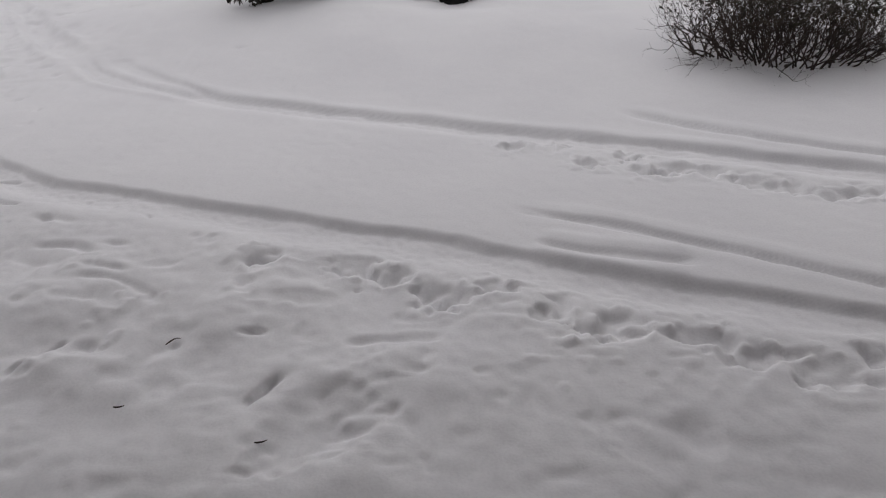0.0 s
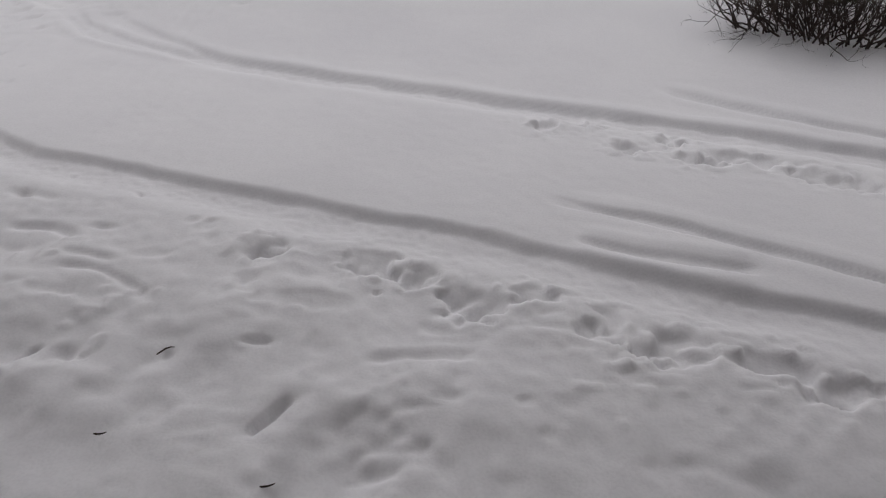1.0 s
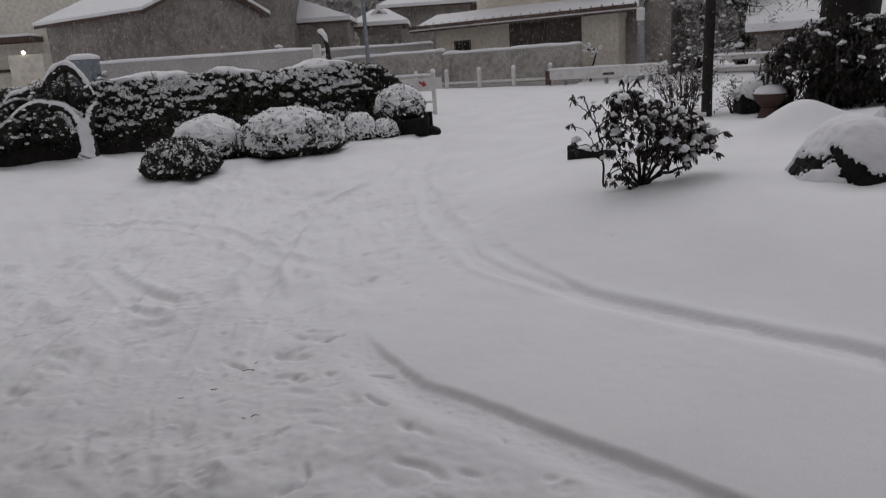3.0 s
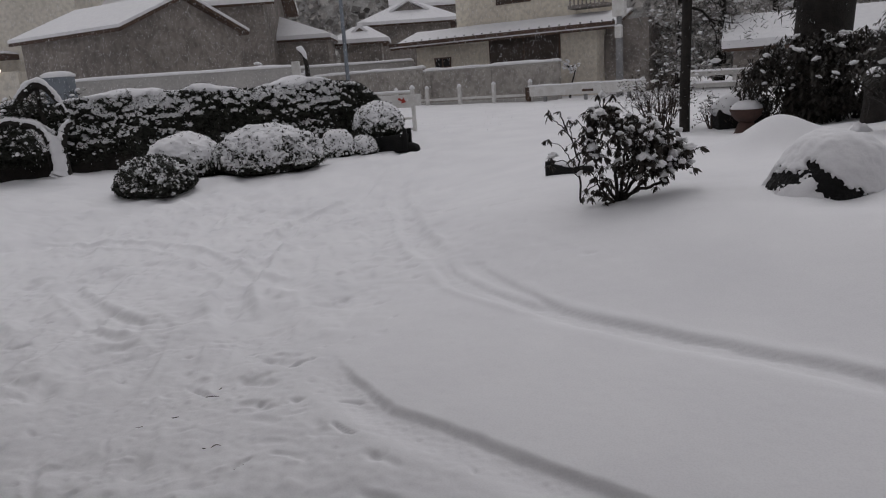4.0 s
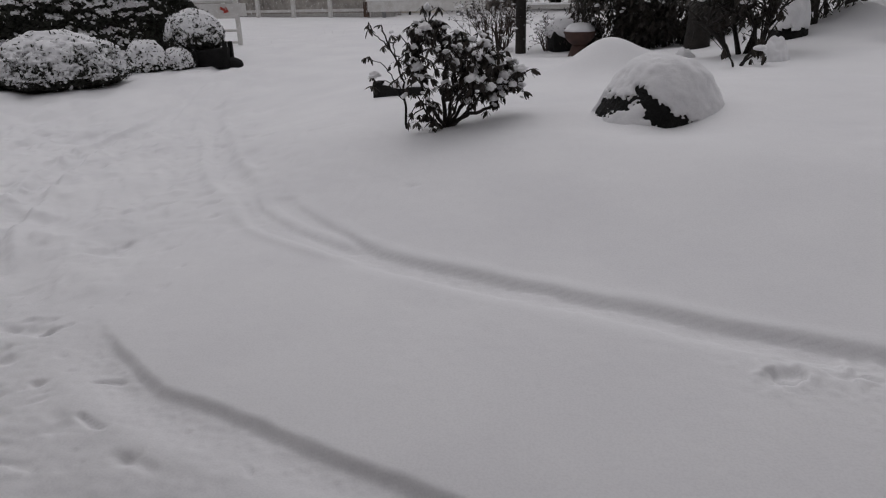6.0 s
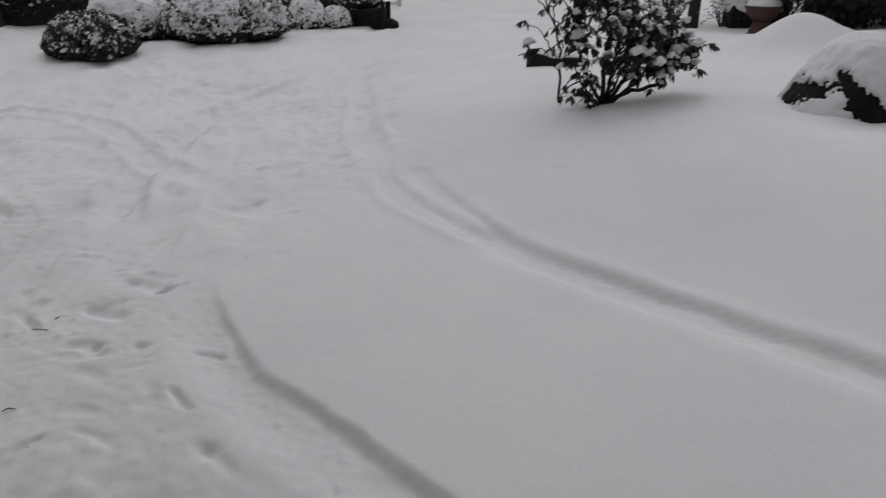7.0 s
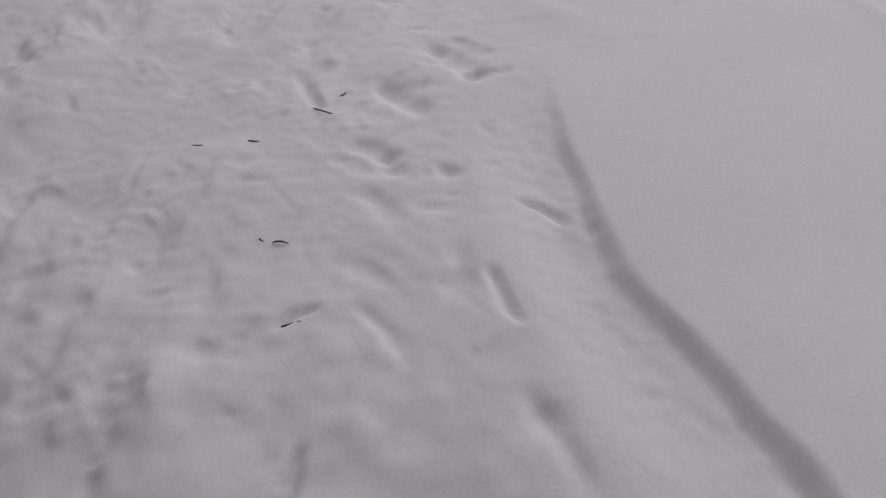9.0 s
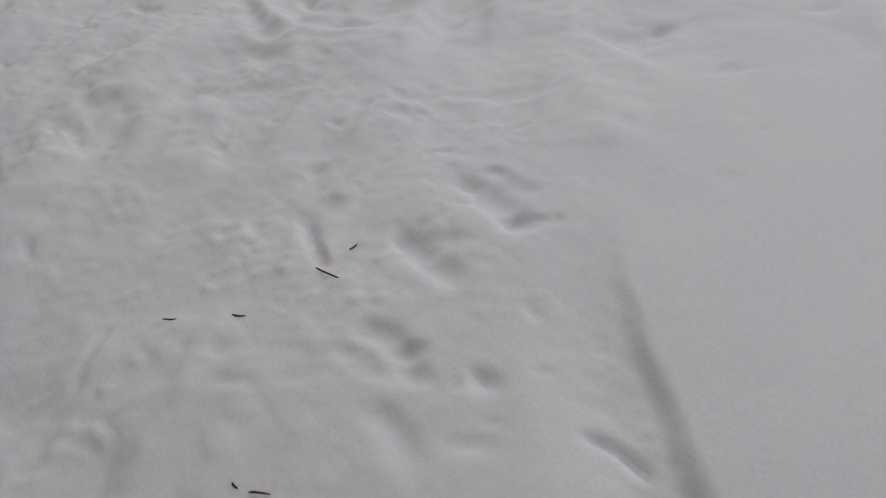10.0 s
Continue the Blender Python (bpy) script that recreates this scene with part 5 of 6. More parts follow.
def twig_bush():
    """A bare deciduous bush: a thicket of stems that fan out and fork."""
    x, y = 2.33, 5.50
    s = thing("bare_bush", base(x, y, 0.02), "dense bare brown bush with few withered leaves, standing in snow", "shrub")
    r = np.random.default_rng(31)
    rest = Bundle()
    leaves = []
    for k in range(210):
        a = r.uniform(0, 6.28)
        q = math.sqrt(r.random())
        bx, by = math.cos(a) * q * 0.60, math.sin(a) * q * 0.40
        out, tips = Bundle(), []
        branches(r, (bx, by, 0), (bx * 1.7 + r.normal(0, 0.35), by * 1.7 + r.normal(0, 0.35), 0.75), 0.27, 0.0068, 3, out, tips, 0.6, (2, 3), 4, 0.12)
        part("stem", mesh_of("stem", *apart(out, rest), TWIG), parent=s)
        leaves += [t for t, _ in tips if r.random() < 0.7 and t.z > 0.3]
    fine_twigs(rest, s, TWIG)
    leaves = np.array([t[:] for t in leaves])
    leaves = np.concatenate([leaves * 0.92 + r.normal(0, 0.035, leaves.shape) for _ in range(2)])
    part("leaves", scattered("leaves", LEAF_V, LEAF_F, leaves, turns(r, len(leaves), None, 1.0, (0.035, 0.03, 0.03), 0.4), BROWN_LEAF), parent=s, label="few small withered leaves")


twig_bush()


def slim_tree():
    x, y = -2.89, 15.84
    t = thing("tree", base(x, y, 0.05), "slim dark tree trunk on the garden bank with needled boughs above", "tree")
    r = np.random.default_rng(41)
    v, f = tube([(0, 0, 0), (0.0, 0, 0.9), (0.02, 0, 1.9), (0.03, 0.02, 3.1), (0.06, 0.0, 4.6)], [0.105, 0.10, 0.095, 0.09, 0.06], 10)
    part("trunk", mesh_of("trunk", v, f, BARK, True), parent=t)
    out, tips = Bundle(), []
    for k in range(9):
        a = r.uniform(-0.6, 0.9)
        branches(r, (0.02, 0, 2.45 + 0.22 * k), (math.cos(a), math.sin(a), r.uniform(-0.15, 0.3)), 0.75, 0.03, 2, out, tips, 0.5, (2, 3), 5)
    part("limbs", out.mesh("limbs", BARK, True), parent=t)
    c = np.array([p[:] for p, _ in tips])
    c = np.repeat(c, 30, 0) + r.normal(0, 0.11, (len(c) * 30, 3))
    part("needles", scattered("needles", LEAF_V, LEAF_F, c, turns(r, len(c), None, 1.0, (0.13, 0.03, 0.03), 0.3), PINE), parent=t)
    k = c[::45]
    part("snow", scattered("snow", LUMP_V, LUMP_F, k + np.array([0, 0, 0.05]), turns(r, len(k), np.tile([0, 0, 1.0], (len(k), 1)), 0.2, (0.09, 0.07, 0.035), 0.4), SNOW_CAP, True), parent=t)


slim_tree()


def thin_bush(x, y, h, n, seed, label):
    s = thing("bare_bush", base(x, y, 0.02), label, "shrub")
    r = np.random.default_rng(seed)
    pts, rest = [], Bundle()
    for k in range(n):
        out, tips = Bundle(), []
        a = r.uniform(0, 6.28)
        branches(r, (math.cos(a) * 0.18, math.sin(a) * 0.18, 0), (math.cos(a) * 0.35, math.sin(a) * 0.35, 1), h * 0.5, 0.014, 2, out, tips, 0.3, (2, 3), 4, 0.05)
        part("stem", mesh_of("stem", *apart(out, rest), TWIG), parent=s)
        pts += [t[:] for t, _ in tips]
    fine_twigs(rest, s, TWIG)
    pts = np.array(pts)
    pts = np.concatenate([pts + r.normal(0, 0.06, pts.shape) for _ in range(3)])
    part("leaves", scattered("leaves", LEAF_V, LEAF_F, pts, turns(r, len(pts), None, 1.0, (0.06, 0.05, 0.04), 0.4), BROWN_LEAF), parent=s)
    k = pts[::7]
    part("snow", scattered("snow", LUMP_V, LUMP_F, k, turns(r, len(k), np.tile([0, 0, 1.0], (len(k), 1)), 0.2, (0.05, 0.045, 0.025), 0.4), SNOW_CAP, True), parent=s)


thin_bush(-3.55, 16.6, 1.35, 40, 51, "thin twiggy bush with brown leaves beside the slim tree")
thin_bush(-2.35, 16.4, 0.7, 16, 52, "low thin bush behind the slim tree")


def old_tree():
    x, y = -0.6, 17.0
    t = thing("tree", base(x, y, 0.1), "broad old dark tree trunk rising out of the shrubs", "tree")
    r = np.random.default_rng(61)
    v, f = tube([(0, 0, 0), (0, 0, 1.0), (0.05, 0, 2.2), (-0.05, 0, 3.4), (-0.15, 0, 5.2)], [0.70, 0.52, 0.48, 0.52, 0.45], 22)
    v = [Vector(q) + Vector((q[0], q[1], 0)) * 0.18 * noise.noise(Vector((q[0] * 3, q[1] * 3, q[2] * 1.2))) for q in v]
    part("trunk", mesh_of("trunk", v, f, BARK, True), parent=t)
    out, tips = Bundle(), []
    for k in range(7):
        a = r.uniform(0, 6.28)
        branches(r, (0, 0, 2.9 + 0.3 * k), (math.cos(a), math.sin(a), 0.15), 1.1, 0.12, 2, out, tips, 0.5, (2, 3), 6)
    part("limbs", out.mesh("limbs", BARK, True), parent=t)
    c = np.array([p[:] for p, _ in tips])
    c = np.repeat(c, 60, 0) + r.normal(0, 0.2, (len(c) * 60, 3))
    part("needles", scattered("needles", LEAF_V, LEAF_F, c, turns(r, len(c), None, 1.0, (0.2, 0.05, 0.04), 0.3), PINE), parent=t)
    k = c[::50]
    part("snow", scattered("snow", LUMP_V, LUMP_F, k + np.array([0, 0, 0.08]), turns(r, len(k), np.tile([0, 0, 1.0], (len(k), 1)), 0.2, (0.16, 0.13, 0.06), 0.4), SNOW_CAP, True), parent=t)


old_tree()


def trained_pine():
    """A low garden pine whose bent limbs carry thick lines of snow."""
    x, y = -12.92, 9.13
    t = thing("tree", pose(x, y, 0.34) @ Matrix.Scale(0.89, 4), "low gnarled garden pine with snow lying along its bent limbs", "tree")
    r = np.random.default_rng(71)
    across, away, up = Vector((0.861, 0.508, 0)), Vector((-0.508, 0.861, 0)), Vector((0, 0, 1))
    limbs = [([(-0.06, -0.2), (0.0, 0.0), (0.0, 0.33), (-0.06, 0.6), (-0.11, 0.74)], [0.22, 0.17, 0.15, 0.15, 0.10], 0.0, 0.42),
             ([(0.04, 0.59), (0.13, 0.85), (0.22, 0.98), (0.34, 1.08)], [0.10, 0.075, 0.07, 0.05], 0.05, 0.8),
             ([(-0.06, 0.62), (-0.18, 0.87), (-0.33, 1.03), (-0.61, 1.11), (-0.91, 1.16), (-1.28, 1.03), (-1.65, 0.78), (-2.13, 0.54)], [0.10, 0.085, 0.075, 0.065, 0.06, 0.05, 0.045, 0.03], -0.1, 0.3),
             ([(-0.18, 0.45), (-0.3, 0.77), (-0.43, 0.93)], [0.07, 0.055, 0.04], -0.15, 0.5),
             ([(-0.09, 0.79), (-0.3, 0.96), (-0.55, 1.12), (-1.16, 1.22), (-1.52, 1.25), (-1.89, 1.11), (-2.38, 0.97)], [0.07, 0.055, 0.05, 0.045, 0.04, 0.035, 0.03], 0.15, 0.25),
             ([(0.18, 1.22), (0.04, 1.54), (-0.12, 1.77), (-0.3, 1.88), (-0.55, 1.80), (-0.77, 1.58), (-0.91, 1.47), (-1.28, 1.40), (-1.59, 1.32), (-1.82, 1.17), (-2.26, 1.04)],
              [0.06, 0.07, 0.085, 0.095, 0.10, 0.09, 0.09, 0.085, 0.08, 0.06, 0.04], 0.25, 0.25)]
    tips = []
    for i, (pts, rad, depth, front) in enumerate(limbs):
        line = smooth3([across * a + up * b + away * depth for a, b in pts], 9)
        rads = np.interp(np.linspace(0, 1, len(line)), np.linspace(0, 1, len(rad)), rad)
        v, f = tube(line, [w * (1 + 0.18 * noise.noise(p * 5)) for w, p in zip(rads, line)], 9)
        part("limb", mesh_of("limb", v, f, BARK, True), parent=t)
        v, f = tube([p + up * w * (0.62 if i == 0 else 0.8) - away * w * front * (1.0 if i == 0 else 0.5) for p, w in zip(line, rads)], [(w * (0.80 if i == 0 else 0.64) + 0.012) * (1 + 0.3 * noise.noise(p * 5.3) + 0.35 * noise.noise(p * 15)) for w, p in zip(rads, line)], 12)
        part("snow", mesh_of("snow", v, f, SNOW_CAP, True), parent=t)
        if i in (2, 4, 5):
            for p in line[8::4]:
                for k in range(2):
                    tips.append(p + Vector((r.normal(0, 0.12), r.normal(0, 0.16), -r.uniform(0.08, 0.42))))
    for a in np.arange(-2.4, -0.25, 0.07):
        tips.append(across * a + up * r.uniform(0.30, 0.85) + away * r.normal(0, 0.2))
    v, f = tube([across * a + up * b + away * 0.2 for a, b in ((-0.33, 1.78), (-0.30, 1.07), (-0.33, -0.2))], [0.045, 0.05, 0.055], 8)
    part("prop", mesh_of("prop", v, f, BARK, True), parent=t, label="dark wooden prop under the upper limb")
    c = np.array([p[:] for p in tips])
    many = np.repeat(c, 46, 0) + r.normal(0, 1, (len(c) * 46, 3)) * np.array([0.10, 0.10, 0.055])
    part("needles", scattered("needles", LEAF_V, LEAF_F, many, turns(r, len(many), None, 1.0, (0.13, 0.035, 0.04), 0.3), LEAF), parent=t)
    k = np.concatenate([c] * 2)
    k = k + r.normal(0, 1, k.shape) * np.array([0.12, 0.12, 0.06])
    part("snow", scattered("snow", LUMP2_V, LUMP2_F, k + np.array([0, 0, 0.035]), turns(r, len(k), np.tile([0, 0, 1.0], (len(k), 1)), 0.3, (0.042, 0.036, 0.026), 0.55), SNOW_CAP, True), parent=t)


trained_pine()


# ---- stones, urn and trough in the garden ----
def snowy_stone(x, y, rx, ry, rz, label, seed, turn=0.0, cover=0.25, thick=0.12, sink=0.06):
    """A dark stone and the rounded cap of snow that overhangs it."""
    s = thing("rock", base(x, y, sink, turn), label, "rock")
    part("stone", bumpy(rx, ry, rz, seed), ROCK, s, smooth=True)
    bm = bumpy(rx * 1.02, ry * 1.02, rz + thick, seed, 5)
    cut = [w for w in bm.verts if w.co.z < rz * cover + 0.10 * rz * noise.noise(w.co * 6)]
    bmesh.ops.delete(bm, geom=cut, context="VERTS")
    rim = [e for e in bm.edges if e.is_boundary]
    got = bmesh.ops.extrude_edge_only(bm, edges=rim)["geom"]
    for w in (g for g in got if isinstance(g, bmesh.types.BMVert)):
        w.co = Vector((w.co.x * 0.86, w.co.y * 0.86, w.co.z - 0.012))
    part("snow", bm, SNOW_CAP, s, "thick cap of snow", True)
    return s


def arch_stone():
    """A broad dome of snow over a garden stone whose dark edge shows as two legs in front."""
    s = thing("rock", base(-0.12, 7.66, 0.03, 6), "dark garden stone under a broad dome of snow", "rock")
    bm = bmesh.new()
    bmesh.ops.create_icosphere(bm, subdivisions=6, radius=1.0)
    for w in bm.verts:
        k = 1 + 0.08 * noise.noise(w.co * 1.6 + Vector((9, 0, 0))) + 0.03 * noise.noise(w.co * 5) + 0.012 * noise.noise(w.co * 13)
        wide = 0.47 if w.co.x < 0 else 0.53
        flare = 1.0 + 0.16 * max(0.0, 0.5 - w.co.z)
        k *= 1 - 0.20 * max(0.0, -w.co.x) * max(0.0, w.co.z) + 0.10 * max(0.0, w.co.x) * max(0.0, w.co.z)
        w.co = Vector((w.co.x * wide * k * flare, w.co.y * 0.46 * k * flare, (w.co.z if w.co.z > 0 else w.co.z * 0.5) * 0.54 * k))
    rock = bm.copy()
    for w in rock.verts:
        w.co = w.co * (0.945 + 0.03 * noise.noise(w.co * 16) + 0.02 * noise.noise(w.co * 40))
    part("stone", rock, ROCK, s, "dark wet stone", True)
    legs = (([(-0.52, 0.0), (-0.46, 0.08), (-0.40, 0.15), (-0.30, 0.18), (-0.20, 0.20)], [0.05, 0.065, 0.055, 0.04, 0.016]),
            ([(-0.15, 0.30), (-0.11, 0.26), (-0.03, 0.17), (0.05, 0.08), (0.14, 0.02), (0.27, 0.0)], [0.015, 0.045, 0.065, 0.085, 0.085, 0.04]))
    for w in bm.verts:
        p = w.co.copy()
        if p.y > 0:
            continue
        bare = 1.0
        for line, rad in legs:
            for (a, ra), (b, rb) in zip(zip(line, rad), zip(line[1:], rad[1:])):
                a, b = Vector(a), Vector(b)
                q = Vector((p.x, p.z))
                t = max(0.0, min(1.0, (q - a).dot(b - a) / (b - a).length_squared))
                bare = min(bare, (q - a.lerp(b, t)).length - (ra + (rb - ra) * t))
        bare += 0.03 * noise.noise(p * 13) + 0.04 * noise.noise(p * 36) + 0.035 * noise.noise(p * 70)
        w.co = p * (0.86 + 0.14 * float(ss(-0.012, 0.022, bare)))
    part("snow", bm, SNOW_CAP, s, "broad dome of snow", True)


arch_stone()
snowy_stone(1.03, 10.25, 0.17, 0.16, 0.20, "small dark stone under a cap of snow", 11, 10, 0.45, 0.16)
snowy_stone(1.42, 12.4, 0.27, 0.25, 0.36, "rounded dark stone with a tall heap of snow", 12, 40, 0.55, 0.34)
snowy_stone(0.12, 11.3, 0.16, 0.14, 0.14, "small stone at the foot of the shrubs, half buried in snow", 13, 0, 0.4, 0.08)


def urn():
    x, y = -1.66, 15.1
    u = thing("urn", base(x, y, 0.03), "terracotta garden urn heaped with snow", "urn")
    u.scale = (0.74, 0.74, 0.80)
    part("foot", lathe([(0.30, 0), (0.31, 0.05), (0.27, 0.08), (0.20, 0.26), (0.17, 0.32)], 28), TERRA, u, smooth=True)
    part("bowl", lathe([(0.16, 0.31), (0.24, 0.36), (0.34, 0.46), (0.37, 0.56), (0.39, 0.57), (0.39, 0.61), (0.33, 0.61)], 28), TERRA, u, smooth=True)
    cap = bumpy(0.37, 0.37, 0.20, 5, 4, 0.05)
    part("snow", cap, SNOW_CAP, u, smooth=True).matrix_local = pose(0, 0, 0.60)


def trough():
    x, y = -1.95, 16.5
    t = thing("planter", base(x, y, 0.03, 25), "black stone planter under a thick rounded cap of snow", "planter")
    part("body", box(1.0, 0.6, 0.45, (0, 0, 0), 0.06), ROCK, t)
    part("snow", bumpy(0.60, 0.42, 0.34, 7, 4, 0.08), SNOW_CAP, t, smooth=True).matrix_local = pose(0, 0, 0.40)


def log_edge():
    x, y = -2.9, 9.0
    t = thing("planter", base(x, y, 0.02, -15), "low black timber planter edge with snow heaped in it", "planter")
    part("board", box(0.56, 0.10, 0.16, (0.12, 0, 0), 0.02), ROCK, t)
    part("post", box(0.09, 0.12, 0.22, (-0.18, 0, -0.02), 0.02), ROCK, t)
    part("snow", bumpy(0.30, 0.14, 0.07, 6, 4, 0.08), SNOW_CAP, t, smooth=True).matrix_local = pose(0.12, 0.08, 0.15)


urn()
trough()
log_edge()
clipped_shrub(base(2.75, 11.3, -0.10), 0.40, 0.36, 0.45, "low clipped shrub at the garden's edge, snow on its top", 0.95, 0.045, seed=9, group="", tops=1.0)
clipped_shrub(base(3.5, 13.2), 0.55, 0.5, 0.95, "clipped shrub with a heavy cap of snow at the garden's edge", 1.05, 0.045, seed=10, group="", tops=0.9)


def young_trees():
    """Dark slender trunks between the garden shrubs, their crowns above the view."""
    r = np.random.default_rng(33)
    for x, y, w, h in ((1.95, 14.6, 0.10, 3.2), (2.65, 15.2, 0.07, 3.0)):
        t = thing("tree", base(x, y, 0.05), "slender dark trunk between the garden shrubs", "tree", "slender trees behind the shrubs")
        v, f = tube([(0, 0, 0), (0.02, 0, h * 0.3), (-0.03, 0.02, h * 0.6), (0.04, 0, h)], [w * 1.2, w, w * 0.85, w * 0.5], 10)
        part("trunk", mesh_of("trunk", v, f, BARK, True), parent=t)
        out, tips = Bundle(), []
        for k in range(5):
            a = r.uniform(0, 6.28)
            branches(r, (0, 0, h * r.uniform(0.5, 0.95)), (math.cos(a), math.sin(a), 0.4), 0.55, w * 0.3, 2, out, tips, 0.5, (2, 3), 5)
        limb = out.mesh("limbs", BARK, True)
        limb["many"] = True
        part("limbs", limb, parent=t)


def droop_shrub(x, y, h, n, seed):
    """A few bare stems with bunches of drooping leaves close over the snow."""
    s = thing("rhododendron", base(x, y, 0.02), "young rhododendron, bunches of drooping leaves close over the snow", "shrub", "young rhododendrons on the bank")
    r = np.random.default_rng(seed)
    forms = [whorl(r, 8, 0.095, 66), whorl(r, 7, 0.085, 78)]
    for k in range(n):
        a = r.uniform(0, 6.28)
        top = Vector((math.cos(a) * 0.22, math.sin(a) * 0.16, h * r.uniform(0.55, 1.0)))
        v, f = tube([(0, 0, 0), (top.x * 0.4, top.y * 0.4, top.z * 0.6), top], [0.014, 0.011, 0.007], 5)
        stem = part("stem", mesh_of("stem", v, f, BARK, True), parent=s)
        for j in range(3):
            w = part("leaf_whorl", forms[(k + j) % 2], parent=s)
            w.matrix_local = Matrix.Translation(top + Vector(r.normal(0, 0.05, 3))) @ pose(0, 0, 0, r.normal(0, 18), r.normal(0, 18), r.uniform(0, 360))
        if r.random() < 0.6:
            part("snow_clump", bumpy(0.07, 0.06, 0.04, k, 3), SNOW_CAP, s, smooth=True).matrix_local = Matrix.Translation(top + Vector((0, 0, 0.02)))


def garden_bench():
    """A dark timber frame at the back of the garden: posts, rails and a plank top under snow."""
    b = thing("plant_stand", base(3.75, 15.7, 0.05, -12), "dark timber stand of posts and rails at the garden's back", "stand")
    for px in (-0.8, -0.25, 0.3, 0.85):
        part("post", box(0.09, 0.09, 1.0, (px, 0, 0), 0.012), ROCK, b)
    for z in (0.42, 0.92):
        part("rail", box(1.9, 0.10, 0.12, (0, -0.02, z), 0.015), ROCK, b)
    top = part("plank", box(2.0, 0.6, 0.07, (0, 0.2, 1.04), 0.015), ROCK, b)
    part("snow", snow_slab(1.95, 0.55, 0.12, (0, 0.2, 1.11), 5, cells=0.1), None, top)


young_trees()
stump = thing("stump", base(0.30, 13.2, 0.05), "thick dark tree stump among the garden shrubs", "stump")
part("trunk", lathe([(0.24, 0), (0.19, 0.12), (0.16, 0.4), (0.15, 0.75), (0.13, 0.8)], 16), BARK, stump, smooth=True)
part("snow", bumpy(0.15, 0.14, 0.10, 4, 3), SNOW_CAP, stump, smooth=True).matrix_local = pose(0, 0, 0.79)
droop_shrub(0.63, 9.85, 0.34, 4, 91)
droop_shrub(0.95, 10.9, 0.95, 7, 92)
garden_bench()


# ---- far fence, shed and woods ----
def rail_fence():
    f = thing("fence", ROAD @ pose(7.4, -1.6, 0.60), "grey two-rail roadside fence with snow lying on its rails", "fence")
    for x in (-1.9, -0.2, 1.5, 3.2):
        part("post", box(0.12, 0.12, 0.85, (x, 0, -0.05), 0.015), CONCRETE, f)
    for z in (0.10, 0.50):
        rail = part("rail", box(5.6, 0.08, 0.16, (0.7, -0.02, z), 0.015), CONCRETE, f)
        part("snow", snow_slab(5.6, 0.12, 0.07, (0.7, -0.02, z + 0.16), z * 10, cells=0.1), None, rail)


rail_fence()
gabled("shed", pose(-1.7, 31.5, 0.5, 0, 0, 6), 5.0, 4.0, 1.55, 0.85, 0.4, DARKWALL, "low dark shed under a thick snow-covered roof", 0.3)
gabled("shed", pose(8.6, 26.0, 0.5, 0, 0, -14), 4.0, 3.5, 2.0, 1.0, 0.4, DARKWALL, "open dark timber shed at the back of the garden", 0.3)


def wood_tree(m, h, spread, seed, label, snow=0.12, src=None):
    t = thing("tree", m, label, "tree", "trees of the wood behind the road")
    r = np.random.default_rng(seed)
    v, f = tube([(0, 0, 0), (0.1, 0, h * 0.35), (0, 0.1, h * 0.7), (0, 0, h)], [0.22, 0.17, 0.10, 0.03], 8)
    part("trunk", mesh_of("trunk", v, f, BARK, True), parent=t)
    n = 5200
    z = r.uniform(0.06, 1.0, n) ** 0.85
    rad = spread * (1.02 - z) ** 0.7 * np.sqrt(r.uniform(0.15, 1, n)) * (0.75 + 0.35 * np.sin(z * 40 + seed))
    a = r.uniform(0, 6.28, n)
    c = np.stack([np.cos(a) * rad, np.sin(a) * rad, z * h - 0.12 * rad], -1)
    keep = waves(c[:, 0] + 20 + seed, c[:, 1] + c[:, 2], 0.8, 61) > -0.35
    c = c[keep]
    # crown colour carries the haze of the distance
    part("crown", scattered("crown", LEAF_V, LEAF_F, c, turns(r, len(c), np.array([0, 0, 0.6]), 0.8, (0.40, 0.16, 0.2), 0.5), HAZED_WOODS), parent=t)
    k = c[r.random(len(c)) < snow]
    part("snow", scattered("snow", FLECK_V, FLECK_F, k + np.array([0, 0, 0.06]), turns(r, len(k), np.tile([0, 0, 1.0], (len(k), 1)), 0.2, (0.11, 0.09, 0.06), 0.6), SNOW_CAP, True), parent=t)
    return t


woods = [wood_tree(ROAD @ pose(5.0, 6.0, 0.4), 9.0, 2.3, 81, "snow-flecked conifer behind the road, its crown paled with haze", 0.2), wood_tree(ROAD @ pose(5.6, 3.6, 0.4), 7.0, 2.2, 82, "snow-flecked conifer behind the road, its crown paled with haze", 0.2)]
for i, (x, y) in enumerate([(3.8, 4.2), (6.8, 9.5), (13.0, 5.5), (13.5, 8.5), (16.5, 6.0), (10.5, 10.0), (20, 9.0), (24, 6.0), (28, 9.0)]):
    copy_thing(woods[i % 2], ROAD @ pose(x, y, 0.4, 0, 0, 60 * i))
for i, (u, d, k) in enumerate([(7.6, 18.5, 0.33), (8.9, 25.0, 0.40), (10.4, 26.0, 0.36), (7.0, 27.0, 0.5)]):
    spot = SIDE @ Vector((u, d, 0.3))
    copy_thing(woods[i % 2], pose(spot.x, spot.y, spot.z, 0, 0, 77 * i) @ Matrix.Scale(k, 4))


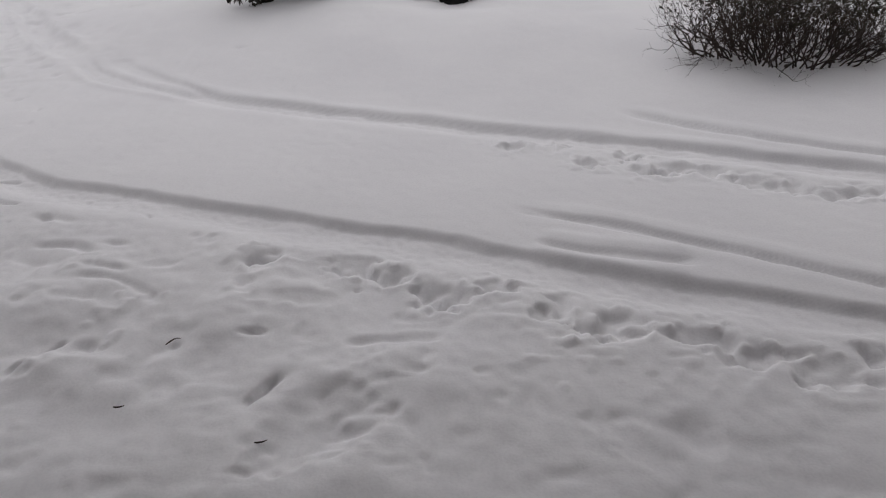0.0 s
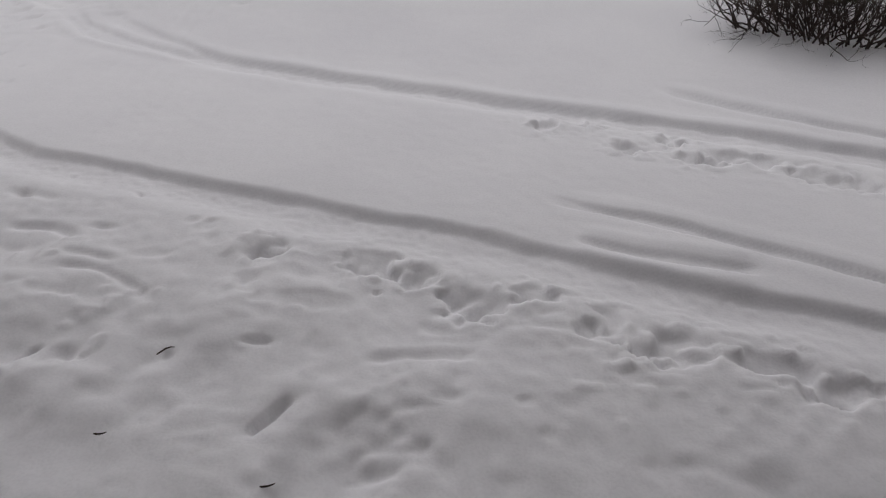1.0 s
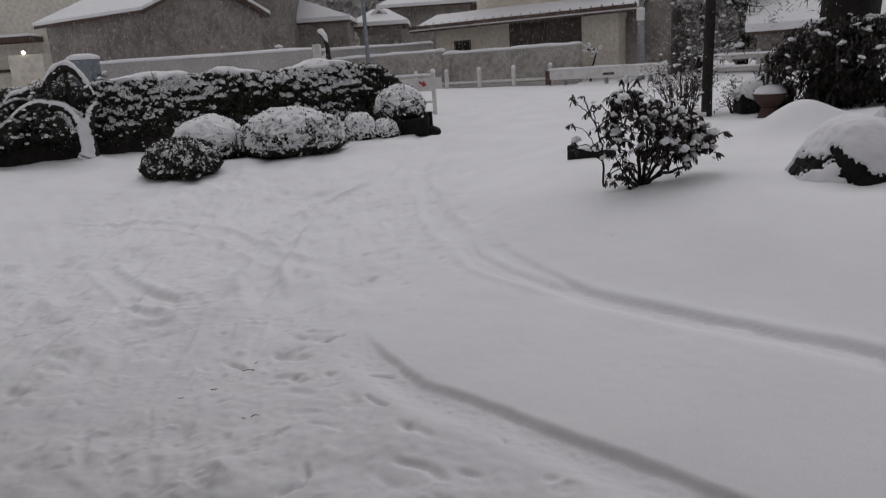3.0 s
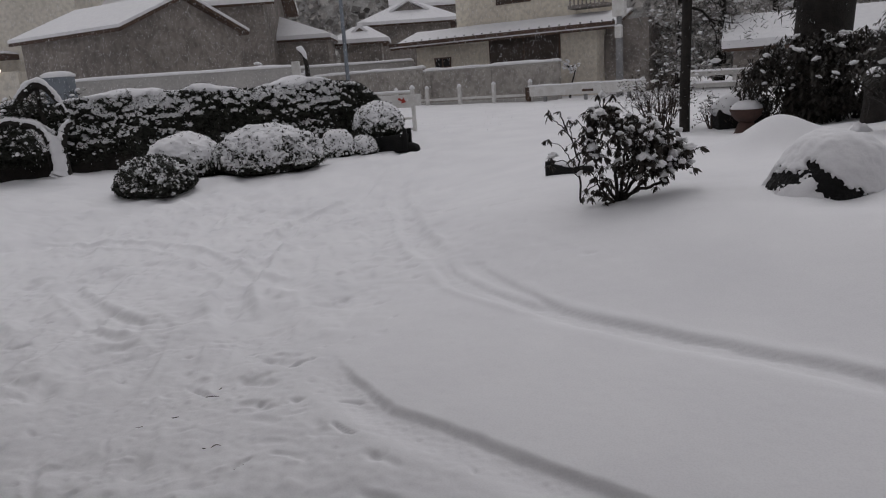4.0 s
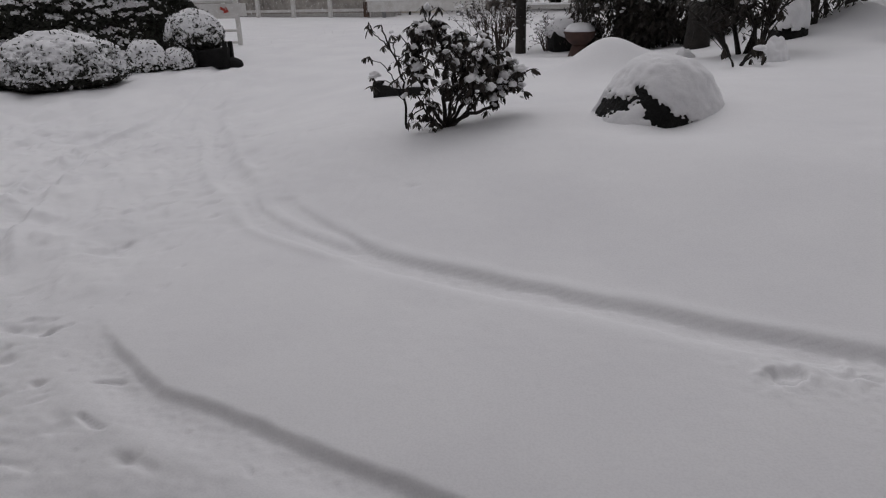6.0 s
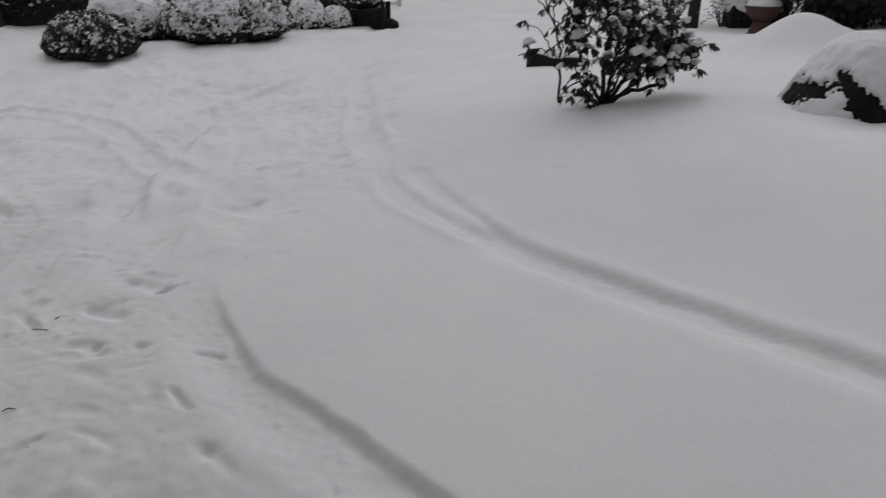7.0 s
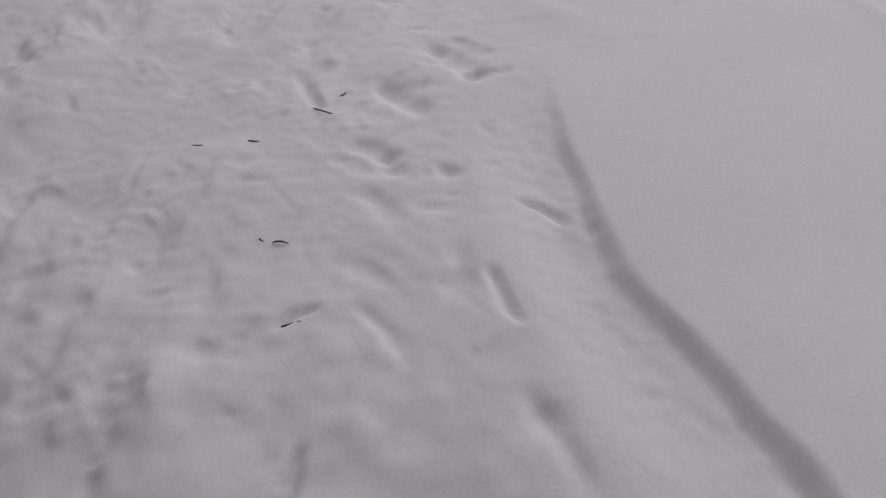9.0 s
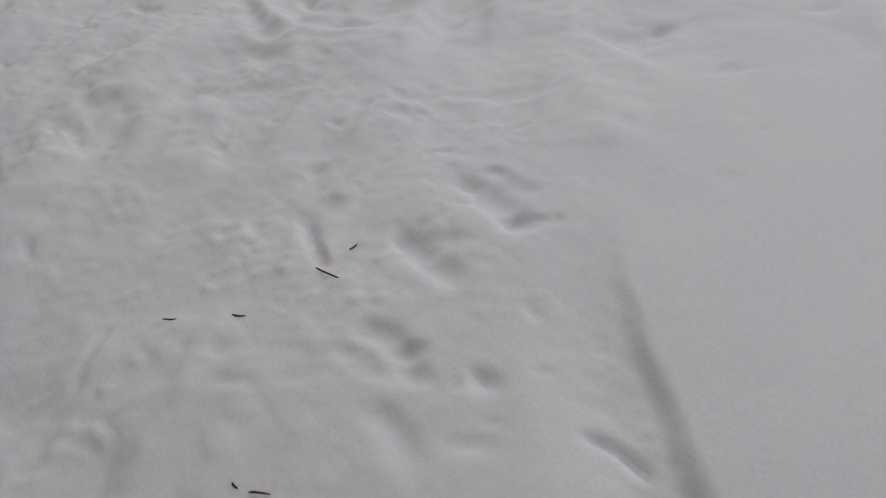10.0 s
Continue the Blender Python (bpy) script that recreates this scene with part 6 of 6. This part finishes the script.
def hillside():
    """A wooded hill that closes the distance behind the houses, haze painted into its colour."""
    a, up = np.meshgrid(np.linspace(-1.5, 1.2, 240), np.linspace(0, 1, 60))
    top = 30 + 4 * waves(a * 9, a * 0, 3.1, 91) + 2.5 * waves(a * 60, a * 0, 2.3, 92)
    d = 74 + 26 * up + 0.5 * waves(a * 70, up * 30, 1.4, 93)
    v = np.stack([np.sin(a) * d, np.cos(a) * d, -1 + up ** 0.8 * top + 0.4 * waves(a * 70, up * 22, 1.1, 95)], -1).reshape(-1, 3)
    idx = np.arange(a.size).reshape(a.shape)
    q = np.stack([idx[:-1, :-1], idx[:-1, 1:], idx[1:, 1:], idx[1:, :-1]], -1).reshape(-1, 4)
    ob = new("backdrop_hill", mesh_of("backdrop_hill", v, q[:, ::-1], HAZED_HILL))
    r = np.random.default_rng(17)
    k = r.integers(0, len(v), 26000)
    c = v[k] + r.normal(0, 0.6, (len(k), 3)) + np.array([0, 0, 0.5])
    part("woods", scattered("woods", LEAF_V, LEAF_F, c, turns(r, len(k), np.array([0.0, -1.0, 0.5]), 0.7, (0.9, 1.6, 0.6), 0.5), HAZED_WOODS), parent=ob)
    tagged(ob, "wooded hillside paled to grey by painted haze, far behind the houses", "hill", kind="structure")


hillside()


def falling_snow():
    """Flakes hanging in the air between the garden and the houses."""
    r = np.random.default_rng(99)
    n = 62000
    d, a, z = r.uniform(14, 30, n), r.uniform(-0.75, 1.05, n), r.uniform(0.5, 7.5, n)
    c = np.stack([-np.sin(a) * d, 1 + np.cos(a) * d, z], -1)
    oct_v = [(1, 0, 0), (-1, 0, 0), (0, 1, 0), (0, -1, 0), (0, 0, 1.8), (0, 0, -1.8)]
    oct_f = [(0, 2, 4), (2, 1, 4), (1, 3, 4), (3, 0, 4), (2, 0, 5), (1, 2, 5), (3, 1, 5), (0, 3, 5)]
    m = turns(r, n, np.array([0.3, 0, 1.0]), 0.12, (0.0026, 0.0026, 0.011), 0.5)
    ob = part("falling_snow", scattered("falling_snow", oct_v, oct_f, c, m, SNOW_CAP, True))
    tagged(ob, "small white snowflakes falling through the air", "snowflakes", kind="stuff")


falling_snow()


# ---- unseen house wall added behind the camera: closes the place, eaves darken near snow ----
wall = thing("wall_south", pose(0.0, -1.0, -0.5), "added unseen wall behind the drive, with deep eaves that shade the near snow", "wall", kind="structure")
part("wall_body", box(18, 0.2, 6.5, (0, 0, 0), 0.01), DARKWALL, wall)
# eaves reach out this far only to block sky over the foreground
part("eaves", box(18, 3.4, 0.16, (0, 1.76, 3.2), 0.02), BROWNWOOD, wall)


# wall out of view, added to hold skylight off the right-hand snow
wing = thing("wall_east", pose(6.0, 2.2, -0.5), "added unseen wall beside the garden that shades its right side", "wall", kind="structure")
part("wall_body", box(0.2, 6.6, 6.5, (0, 0, 0), 0.01), DARKWALL, wing)
part("eaves", box(0.9, 6.6, 0.16, (-0.35, 0, 3.2), 0.02), BROWNWOOD, wing)


# ---- twigs lying on the snow ----
def twig(x, y, ln, turn, seed, bent=0.2):
    r = np.random.default_rng(seed)
    t = thing("twig", pose(x, y, float(land(x, y)) + 0.006, 0, 0, math.degrees(turn)), "short dark twig lying on trodden snow", "twig", "twigs on the snow")
    n = 5
    pts = [((k / (n - 1) - 0.5) * ln, bent * ln * ((k / (n - 1) - 0.5) ** 2 * 2 + r.normal(0, 0.05)), 0.004 + 0.012 * math.sin(k * 0.8) * (ln > 0.04)) for k in range(n)]
    v, f = tube(pts, [0.0018, 0.0026, 0.0024, 0.002, 0.001], 6)
    part("stalk", mesh_of("stalk", v, f, TWIG, True), parent=t)


for i, (x, y, ln, turn) in enumerate([(-0.25, 1.87, 0.035, 0.4), (-0.71, 2.0, 0.03, 0.3), (-0.67, 2.32, 0.055, 0.9), (-2.905, 3.50, 0.115, 0.35), (-2.97, 3.61, 0.03, 1.8), (-3.05, 3.12, 0.035, 0.9), (-2.94, 3.26, 0.035, 0.8),
                                      (-2.44, 3.2, 0.035, 1.3), (-2.42, 3.24, 0.03, 0.9), (-2.45, 3.09, 0.045, 0.8), (-2.5, 3.06, 0.02, 0.2), (-1.95, 2.95, 0.03, 0.9), (-2.02, 2.98, 0.025, 1.0), (-2.04, 2.91, 0.025, 1.9),
                                      (-2.17, 2.99, 0.085, 1.2), (-1.98, 3.19, 0.025, 0.7), (-1.255, 2.57, 0.05, 1.5), (-1.36, 2.57, 0.03, 0.5)]):
    twig(x, y, ln, turn, 200 + i)
